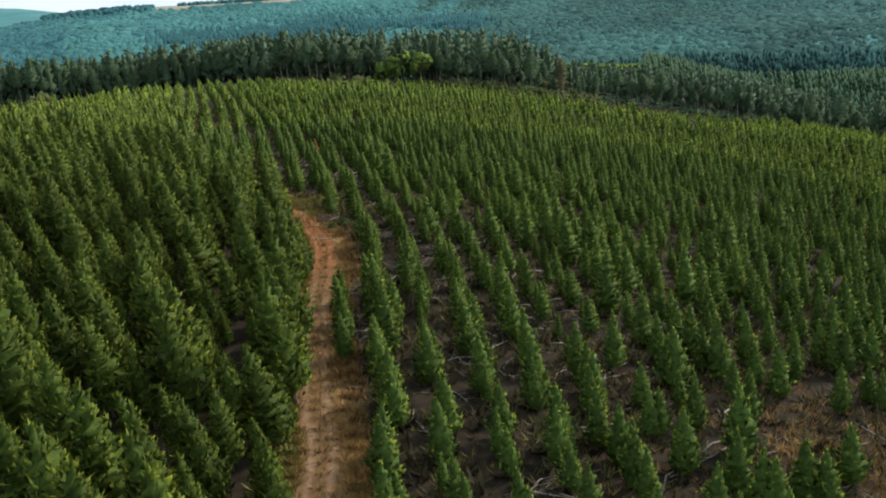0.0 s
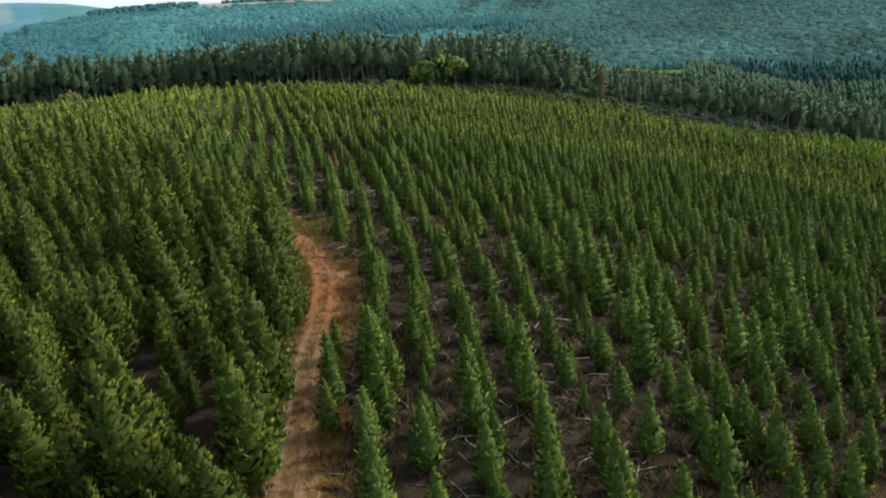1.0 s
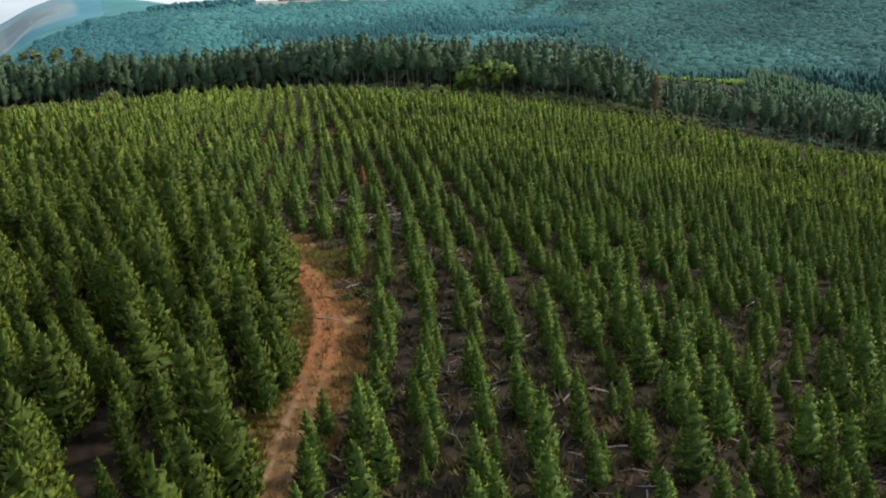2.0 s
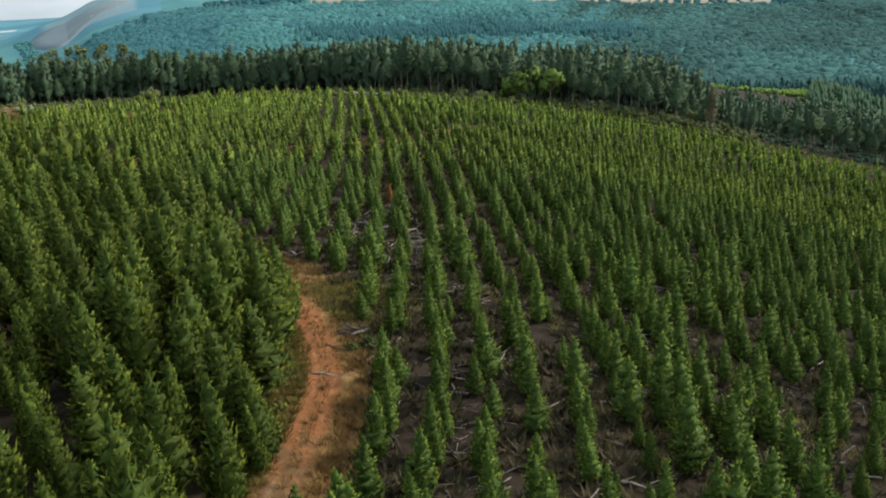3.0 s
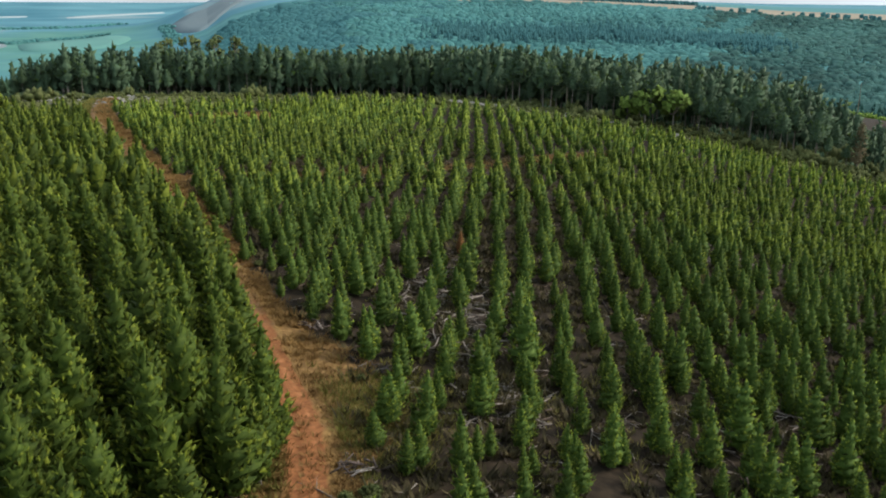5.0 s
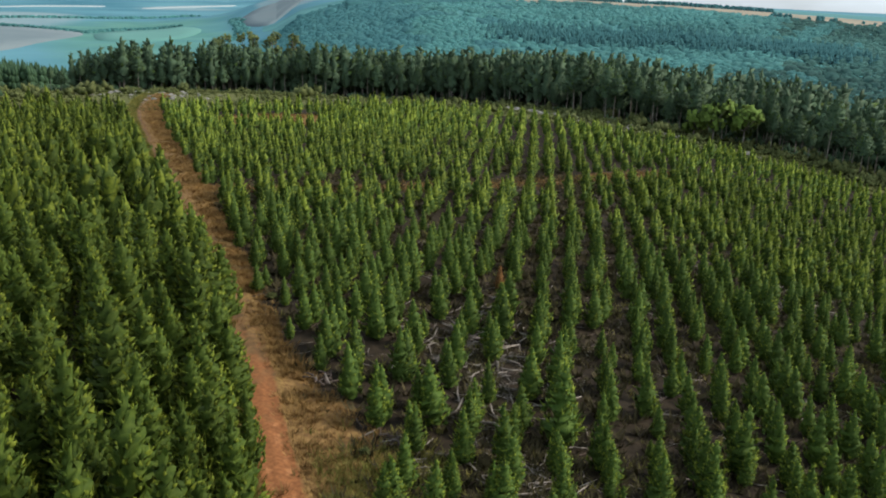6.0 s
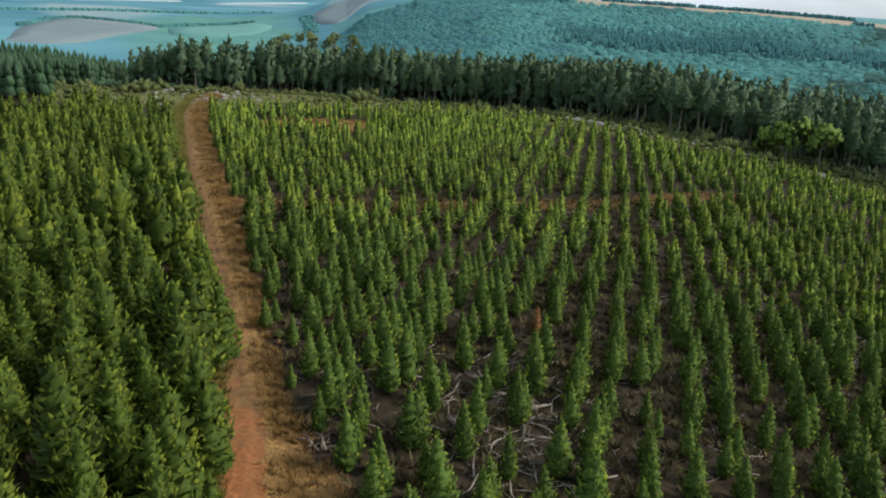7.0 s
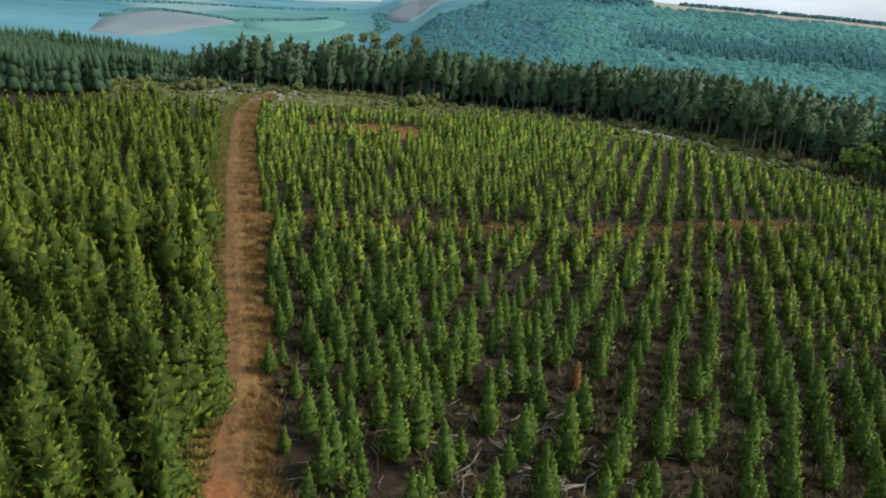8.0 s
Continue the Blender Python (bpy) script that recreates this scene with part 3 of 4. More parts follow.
build_ground()
# Field colours include the plain's painted haze.
field([(64.5, 1060), (63.3, 1330), (61.4, 1540), (59.9, 1620), (57, 1560), (54.0, 1420), (56.0, 1250), (58.4, 1150), (61.5, 1060)], FIELD_GREY_HAZED, "bare field on the plain, grey-mauve with painted haze")
field([(42.9, 1630), (41.5, 1700), (40.1, 1715), (37.5, 1700), (35.4, 1650), (37.0, 1580), (38.4, 1520), (40.6, 1400), (42.2, 1480)], FIELD_GREY_HAZED, "bare slope beyond the spur, grey-mauve with painted haze")
field([(53.5, 1400), (51.6, 1520), (47.5, 1620), (45.6, 1520), (47.0, 1330), (50.0, 1240), (53.0, 1260)], FIELD_GREEN_HAZED, "green pasture on the plain, dulled by painted haze")
field([(50.0, 3010), (48.0, 3130), (45.0, 3260), (43.4, 3320), (43.2, 3260), (45.0, 3160), (48.0, 3020), (50.0, 2930)], FIELD_PALE_HAZED, "long pale strip far out on the plain, haze in its colour")
field([(60.0, 2850), (57.0, 2980), (53.0, 3060), (53.0, 2990), (57.0, 2900), (60.0, 2780)], FIELD_PALE_HAZED, "long pale strip far out on the plain, haze in its colour")
build_track()

# ---- where the young trees stand ----
ROW_Y = np.arange(-200.0, 500.0)
ROW_SHIFT = np.cumsum(np.tan(np.radians(np.interp(ROW_Y, [10, 40, 90, 140, 230], [5, 8, 16, 19, 21]))))


def planting(across, along, jitter, seed):
    """A grid of planting spots in rows that run up the hill and bend a little to the left on the way."""
    rng = np.random.default_rng(seed)
    i, j = np.meshgrid(np.arange(-140, 140), np.arange(-60, 160), indexing="ij")
    u = i.ravel() * across * 1.05 + rng.normal(size=i.size) * jitter * .6
    v = j.ravel() * along + rng.normal(size=i.size) * jitter * 1.3 + rng.uniform(0, along, 280)[i.ravel() + 140] + u * .30
    loose = .45 * smooth(-18, -45, u)
    u, v = u + rng.normal(size=i.size) * loose, v + rng.normal(size=i.size) * loose
    y = v + 20
    return u - np.interp(y, ROW_Y, ROW_SHIFT) + np.interp(70.0, ROW_Y, ROW_SHIFT) - 11.0, y, rng


def right_block():
    x, y, rng = planting(2.66, 1.80, 0.54, 11)
    keep = (y > -12) & (y < 260) & (x < 0.68 * y + 52) & (x > -160)
    x, y = x[keep], y[keep]
    lat, _ = beside(TRACK_LINE, x, y)
    br, _ = beside(BREAK_LINE, x, y)
    gone = noise_field(x, y, 0.06, 5)
    ok = (lat > bare_width(x, y)) & (y < np.interp(x, YOUNG_EDGE[:, 0], YOUNG_EDGE[:, 1]) + rng.normal(size=len(x)) * 1.2)
    ok &= (np.abs(br) > 2.1) & ((x + 11.0) ** 2 + (y - 73) ** 2 > 8) & ((x + 21.9) ** 2 + (y - 114) ** 2 > 4.2) & ((x + 15.0) ** 2 / 4.5 + (y - 98) ** 2 / 12 > 1) & (patch(x, y) < 0)
    ok &= rng.random(len(x)) > np.where(gone > .6, .24, np.where(y < 62, .05, .03))
    ok &= ~(((x - 22.5) ** 2 / 40 + (y - 37) ** 2 / 25 < 1) & (rng.random(len(x)) < .8))
    size = np.clip(rng.normal(1.0, .19, len(x)), .5, 1.22) * (1 - .07 * smooth(95, 165, y)) * (1 + .10 * gone * -1)
    return x[ok], y[ok], size[ok]


def left_block():
    x, y, rng = planting(2.3, 2.2, 0.8, 12)
    keep = (x < 0) & (x > -215) & (y > np.minimum(1.45 * -x, 60 + .42 * -x) - 62) & (y > -12) & (y < 190)
    x, y = x[keep], y[keep]
    lat, _ = beside(TRACK_LINE, x, y)
    ok = (lat < np.where(x < -28, -1.25 - 1.2 * smooth(-42, -66, x), np.where(y < 62, -1.0, -1.4))) & (y < np.interp(x, [-330, -132, -120, -107, -96, 0], [157, 158, 159, 156, 160, 400]))
    ok &= (rng.random(len(x)) > .05) & (x > np.interp(y, [60, 90, 126, 138, 166], [-112, -117, -124, -128, -130]))
    size = np.clip(rng.normal(.98, .21, len(x)), .5, 1.35) * (1 - .26 * smooth(-60, -110, x))
    size = np.where((lat > -7) & (y > 58) & (y < 96), np.maximum(size, 1.0), size)
    return x[ok], y[ok], size[ok]


def noise_field(x, y, f, seed):
    """A smooth field between about -1 and 1."""
    rng = np.random.default_rng(seed)
    t = np.zeros(np.shape(x))
    for k in range(6):
        a, b, p = rng.normal() * f * 6, rng.normal() * f * 6, rng.uniform(0, 6.3)
        t = t + np.sin(a * x * (1 + .3 * k) * .4 + b * y * (1 + .3 * k) * .4 + p)
    return t / 3


def plant_block(name, spots, H, R, seed, leaves, label_near, label_rest, group):
    """The trees nearest the track's first bends as things of their own, the others joined."""
    x, y, size = spots
    rng = np.random.default_rng(seed)
    over = .04 if H < 5 else .09
    near_d = np.hypot(x - (1 if seed == 21 else -19), (y - (72 if seed == 21 else 50)) * .85) + np.where(y < 17, 60, 0)
    order = np.argsort(near_d)
    first, rest = order[:300], order[300:]
    proto = []
    for k in range(6):
        root = new(name)
        tagged(root, label_near, "pine tree", group=group)
        part("trunk", stem(seed * 10 + k, H, .075 * H / 3.6), [BARK], root)
        part("crown", young_crown(seed * 100 + k, H, R, 120 if H < 5 else 170, 3, .05 if H < 5 else .10, .30 if H < 5 else .42), leaves, root, leafy=True, own=.72)
        proto.append(root)
    for c, i in enumerate(first):
        m = stand(x[i], y[i], rng.uniform(0, 6.3), size[i], size[i] * rng.uniform(.85, 1.12), (rng.normal() * .03, rng.normal() * .03 - over))
        if c < 6:
            proto[c].matrix_basis = m
        else:
            copy_thing(proto[rng.integers(6)], m)
    mid = rest[near_d[rest] < (58 if H < 5 else 47)]
    far = rest[(near_d[rest] >= (58 if H < 5 else 47)) & (near_d[rest] < 112)]
    last = rest[near_d[rest] >= 112]
    for sel, tufts, needles, trunk in ((mid, 54 if H < 5 else 110, 2, True), (far, 21 if H < 5 else 34, 1, False), (last, 10 if H < 5 else 15, 0, False)):
        shapes = []
        for k in range(7):
            v, f, m = young_crown(seed * 1000 + k * 9 + tufts, H, R, tufts, needles, .05 if H < 5 else .10, .30 if H < 5 else .42).arrays()
            if trunk:
                tv, tf, tm = stem(k, H, .08 * H / 3.6, sides=3).arrays()
                v, f, m = np.concatenate([v, tv]), np.concatenate([f, tf + len(v)]), np.concatenate([m, tm + 2])
            shapes.append((v, f, m, leafy_normals(v, f, None, own=.72)))
        n = len(sel)
        arr = scatter(shapes, rng.integers(0, 7, n), x[sel], y[sel], land(x[sel], y[sel]), rng.uniform(0, 6.3, n), size[sel], size[sel] * rng.uniform(.88, 1.14, n) * (1.06 if trunk else 1.16), over)
        stuff(name + "s", arr, [*leaves, BARK], label_rest, "pine plantation")


plant_block("young_pine", right_block(), 3.3, .84, 21, [NEEDLE, SHOOT_LIT_TOP], "bushy young pine with pale green tips in a planted row",
            "rows of bushy young pines on the open hillside", "young pines right of the track")
plant_block("pine", left_block(), 5.6, 1.42, 22, [NEEDLE_MID, SHOOT_MID_LIT_TOP], "dense dark green half-grown pine with upswept tufts beside the track",
            "close block of half-grown dark green pines", "half-grown pines left of the track")


# ---- the tall stand on the brow ----
def tall_stand():
    rng = np.random.default_rng(31)
    i, j = np.meshgrid(np.arange(-92, 78), np.arange(0, 11), indexing="ij")
    x = i.ravel() * 3.4 + rng.normal(size=i.size) * .8
    d = j.ravel() * 4.2 + rng.normal(size=i.size) * 1.0 + 1
    y = np.interp(x, STAND_EDGE[:, 0], STAND_EDGE[:, 1]) + d
    ok = (rng.random(len(x)) > np.where((x > 17) & (x < 26), .6, .10)) & (x < 250) & (x > -208)
    x, y, d = x[ok], y[ok], d[ok]
    fx = rng.uniform(-205, -70, 260)
    fd = rng.uniform(1, 22, 260)
    x, y, d = np.concatenate([x, fx]), np.concatenate([y, np.interp(fx, STAND_EDGE[:, 0], STAND_EDGE[:, 1]) + fd]), np.concatenate([d, fd + 14])
    size = np.clip(rng.normal(1, .11, len(x)), .68, 1.2) * np.interp(x, [-210, -190, -160, -60, 8, 18, 26, 60, 80, 100, 230], [.66, .88, .95, 1.0, .95, .85, .55, .66, .72, .8, .8])
    front = np.argsort(d + np.where(np.abs(x + 30) > 190, 100, 0))[:230]
    mask = np.zeros(len(x), bool)
    mask[front] = True
    H, R = 15.6, 3.2
    proto = []
    for k in range(6):
        root = tagged(new("tall_pine"), "tall dark pine with a bare grey stem", "pine tree", group="tall pines on the brow")
        part("trunk", stem(700 + k, H, .19, sides=6, lean=.012), [BARK], root)
        part("crown", old_crown(710 + k, H, R, 150, 3, .36 + .04 * k), [NEEDLE_OLD_HAZED, NEEDLE], root, leafy=True, own=.5)
        proto.append(root)
    for c, q in enumerate(front):
        m = stand(x[q], y[q], rng.uniform(0, 6.3), size[q], size[q] * rng.uniform(.75, 1.25), (rng.normal() * .025, rng.normal() * .025))
        if c < 6:
            proto[c].matrix_basis = m
        else:
            copy_thing(proto[rng.integers(6)], m)
    shapes = []
    for k in range(6):
        v, f, m = old_crown(730 + k, H, R, 20, 0, .12 + .03 * k).arrays()
        tv, tf, tm = stem(k, H, .2, sides=3).arrays()
        v, f, m = np.concatenate([v, tv]), np.concatenate([f, tf + len(v)]), np.concatenate([m, tm + 2])
        shapes.append((v, f, m, leafy_normals(v, f, None, own=.45)))
    xs, ys, ss = x[~mask], y[~mask], size[~mask]
    n = len(xs)
    stuff("tall_pines", scatter(shapes, rng.integers(0, 6, n), xs, ys, land(xs, ys), rng.uniform(0, 6.3, n), ss, ss * rng.uniform(.85, 1.15, n)),
          [NEEDLE_OLD_HAZED, NEEDLE, BARK], "dense stand of tall dark pines behind the front row", "pine stand")


def round_tree(name, x, y, H, R, seed, leaves, label, low=.35, flat=.8):
    """A broad-leaved tree: forked limbs and a loose crown of leafy clumps."""
    rng = np.random.default_rng(seed)
    root = tagged(new(name), label, "tree")
    s = Shape()
    pole(s, [(0, 0, -.3), (.05, .02, H * .2), (.0, .1, H * .42)], [H * .022, H * .017, H * .012], 7, 0)
    crown = Shape()
    for k in range(9):
        t = k * 2.4 + rng.uniform(-.3, .3)
        e = np.array([math.cos(t) * R * .62 * rng.uniform(.5, 1.1), math.sin(t) * R * .62 * rng.uniform(.5, 1.1), H * rng.uniform(low + .25, .86)])
        pole(s, [(0, .1, H * .40), e * np.array([.5, .5, .8]), e], [H * .010, H * .007, H * .003], 5, 0)
        for _ in range(24):
            d = rng.normal(size=3)
            d /= np.linalg.norm(d)
            c = e + d * np.array([1, 1, flat]) * R * .40 * rng.uniform(.35, 1.0)
            spindle(crown, rng, c - d * R * .06, c + d * R * .16 + np.array([0, 0, R * .05]), R * .13 * rng.uniform(.7, 1.3), 5, TWO, 0, 0)
            blades(crown, rng, c - d * R * .05, c + d * R * .14, R * .15, 9, R * .10, R * .03, 0, 0)
    part("trunk", s, [BARK], root)
    part("crown", crown, [leaves], root, leafy=True, centre=(0, 0, H * .5), own=.3)
    root.matrix_basis = stand(x, y, rng.uniform(0, 6.3))
    return root


tall_stand()
for x, y, H, R, seed in ((-25.2, 250, 10.2, 4.0, 1), (-18.4, 250.5, 10.4, 4.2, 2), (-30.0, 252, 8.0, 3.0, 3)):
    round_tree("broadleaf_tree", x, y, H, R, seed, LEAF, "round yellow-green broad-leaved tree in front of the tall pines", low=.05)
for x, y, top, R, seed in ((-177, 271, 14.8, 3.9, 4), (-184, 266, 11.8, 3.6, 5), (-170.5, 276, 13.2, 3.6, 6), (-166, 281, 12.6, 3.4, 7)):
    round_tree("gum_tree", x, y, top - float(land(x, y)), R, seed, LEAF_GUM, "tall pale gum tree standing above the pines", low=.25, flat=.95)


def lone_pine(name, x, y, H, R, seed, mats, label, old=False):
    root = tagged(new(name), label, "pine tree")
    part("trunk", stem(seed, H, .02 * H, sides=6), [BARK], root)
    part("crown", old_crown(seed, H, R, 110, 3, .2) if old else young_crown(seed, H, R, 90, 3, .04, .28), mats, root, leafy=True)
    root.matrix_basis = stand(x, y, seed * 1.0)


lone_pine("dead_pine", -21.9, 114.5, 2.4, 0.5, 51, [NEEDLE_DEAD, NEEDLE_DEAD], "small dead pine with rust-orange needles among green ones")
lone_pine("dead_pine", 22.0, 238, 11.5, 2.0, 52, [NEEDLE_BROWN, NEEDLE_OLD_HAZED], "tall browned pine at the end of the dark stand", old=True)

# bare snag on the slope behind the stand
snag = tagged(new("dead_tree"), "bare grey dead trunk on the slope behind the pines", "dead tree")
part("trunk", stem(77, 24, .35, sides=6, lean=.008), [DEAD_WOOD], snag)
snag.matrix_basis = stand(*(float(v) for v in polar(-10.4, 418)), 0)


def shrub(x, y, size, seed):
    """A round bush of leafy shoots on short stems."""
    rng = np.random.default_rng(seed)
    root = tagged(new("shrub"), "round dark green bush in dry grass by the track", "shrub", group="bushes by the track")
    wood, leaf = Shape(), Shape()
    for k in range(22):
        t, o = k * 2.4, math.sqrt((k + .5) / 22)
        e = np.array([math.cos(t) * o * .8, math.sin(t) * o * .8, (1.15 - .6 * o * o) * rng.uniform(.8, 1.05)]) * size
        if k % 3 == 0:
            pole(wood, [(0, 0, -.1), e * .5, e * .9], [.03, .02, .01], 4, 0)
        spindle(leaf, rng, e * .45, e, .24 * size, 5, TWO, 0, 0)
        blades(leaf, rng, e * .5, e, .26 * size, 16, .22 * size, .03 * size, 0, 0)
    part("stems", wood, [BARK], root)
    part("leaves", leaf, [SCRUB], root)
    root.matrix_basis = stand(x, y, rng.uniform(0, 6.3))


for x, y, size, seed in ((-10.7, 72.9, .85, 1), (-11.6, 72.0, .6, 2), (-34.0, 98.0, .55, 3), (-25.6, 92.2, .7, 4), (-41.5, 105.6, .6, 5), (-17.0, 84.0, .45, 6)):
    shrub(x, y, size, seed)

# ---- rocks and scrub along the brow ----
def rock_shape(seed):
    bm = bmesh.new()
    bmesh.ops.create_icosphere(bm, subdivisions=2, radius=1.0)
    off = Vector((seed * 7.3, seed * 3.1, 0))
    for v in bm.verts:
        k = 1 + .45 * noise.noise(v.co * .9 + off) + .16 * noise.noise(v.co * 2.6 + off)
        v.co = Vector((v.co.x * 1.25, v.co.y * .95, max(v.co.z * .62, -.35))) * k
    me = bpy.data.meshes.new("boulder")
    bm.to_mesh(me)
    bm.free()
    me.materials.append(ROCK)
    return me


def rocks():
    rng = np.random.default_rng(41)
    kinds = [rock_shape(k) for k in range(6)]
    made = 0
    for cx, cy, sx, sy, n, big in ((-85, 267, 6, 3, 14, 1.1), (-70, 254, 7, 3, 26, 1.3), (-54, 248, 7, 4, 16, .9), (-38, 247, 6, 3, 18, .9), (-24, 241, 7, 3.5, 14, .8),
                                   (-150, 199, 10, 6, 36, .8), (-132, 182, 8, 5, 16, .7), (-167, 207, 9, 6, 22, .9), (-104, 240, 10, 8, 12, .7), (-85, 178, 1.2, .8, 3, .7), (8, 226, 8, 4, 8, .6)):
        for _ in range(n):
            x, y = cx + rng.normal() * sx, cy + rng.normal() * sy
            if y < np.interp(x, YOUNG_EDGE[:, 0], YOUNG_EDGE[:, 1]) - 2 and made and n > 3:
                continue
            k = big * rng.uniform(.35, 1.15)
            ob = new("boulder", kinds[rng.integers(6)])
            ob.matrix_basis = stand(x, y, rng.uniform(0, 6.3), k * rng.uniform(.7, 1.1), k)
            tagged(ob, "pale lichen-grey boulder in rough grass by the pine stand", "rock", group="boulders on the brow")
            made += 1


def tuft_shape(seed, count, h, spread, width):
    """A tussock of bent blades."""
    rng, s = np.random.default_rng(seed), Shape()
    for _ in range(count):
        t, o = rng.uniform(0, 6.3), rng.uniform(0, spread * .5)
        p = np.array([math.cos(t) * o, math.sin(t) * o, -.03])
        q = p + np.array([math.cos(t) * spread * rng.uniform(.2, 1), math.sin(t) * spread * rng.uniform(.2, 1), h * rng.uniform(.55, 1.1)])
        side = np.array([-math.sin(t), math.cos(t), 0]) * width
        s.add([p - side, p + side, q], [(0, 1, 2)], 0)
    return s.arrays()


def bush_shape(seed, clumps):
    rng, s = np.random.default_rng(seed), Shape()
    for i in range(clumps):
        t, k = i * 2.4, rng.uniform(.2, 1)
        base = np.array([math.cos(t) * .35 * k, math.sin(t) * .35 * k, 0])
        tip = np.array([math.cos(t) * .9 * k, math.sin(t) * .9 * k, rng.uniform(.5, 1.05) * (1.15 - .5 * k)])
        spindle(s, rng, base, tip, .28, 4, ONE, 0, 0)
        blades(s, rng, base, tip, .25, 2, .25, .06, 0, 0)
    return s.arrays()


def spread_stuff(name, shapes, x, y, size, mat, label, category, seed=1, wide=None):
    rng = np.random.default_rng(seed)
    n = len(x)
    width = size * rng.uniform(.8, 1.3, n) if wide is None else wide
    return stuff(name, scatter(shapes, rng.integers(0, len(shapes), n), x, y, land(x, y), rng.uniform(0, 6.3, n), size, width), [mat], label, category)


def brow_scrub():
    rng = np.random.default_rng(43)
    x = rng.uniform(-230, 120, 3400)
    a, b = np.interp(x, YOUNG_EDGE[:, 0], YOUNG_EDGE[:, 1]), np.interp(x, STAND_EDGE[:, 0], STAND_EDGE[:, 1])
    y = a + 2 + (b - a + 6) * rng.random(len(x))
    lat, _ = beside(TRACK_LINE, x, y)
    ok = (np.abs(lat) > 2.2) & (x < 32) & (x > -196) & ((noise_field(x, y, .05, 9) > -.1) | (y > b - 6))
    x, y = x[ok], y[ok]
    size = np.exp(rng.normal(-.15, .45, len(x))) * np.where(y > np.interp(x, STAND_EDGE[:, 0], STAND_EDGE[:, 1]) - 4, 1.6, 1.0)
    spread_stuff("scrub", [bush_shape(k, 7) for k in range(5)], x, y, size, SCRUB, "low grey-green scrub among rocks below the tall pines", "scrub", 5)
    x = rng.uniform(-230, 200, 3400)
    d = rng.uniform(1, 52, len(x))
    y = np.interp(x, STAND_EDGE[:, 0], STAND_EDGE[:, 1]) + d
    spread_stuff("understorey", [bush_shape(50 + k, 5) for k in range(5)], x, y, rng.uniform(1.2, 3.2, len(x)) * (1 + 1.1 * smooth(8, 24, d) * (x < 30)) * np.where(x < 30, 1, .55), NEEDLE_OLD_HAZED,
                 "dark undergrowth beneath the tall pines", "undergrowth", 19, rng.uniform(1.2, 2.4, len(x)))
    x = rng.uniform(-230, 120, 9000)
    a, b = np.interp(x, YOUNG_EDGE[:, 0], YOUNG_EDGE[:, 1]), np.interp(x, STAND_EDGE[:, 0], STAND_EDGE[:, 1])
    y = a - 1 + (b - a) * rng.random(len(x)) ** 1.3
    spread_stuff("rough_grass", [tuft_shape(80 + k, 9, .55, .5, .06) for k in range(4)], x, y, rng.uniform(.6, 1.4, len(x)), SCRUB,
                 "yellow-green rough grass between young pines and tall stand", "grass", 6)


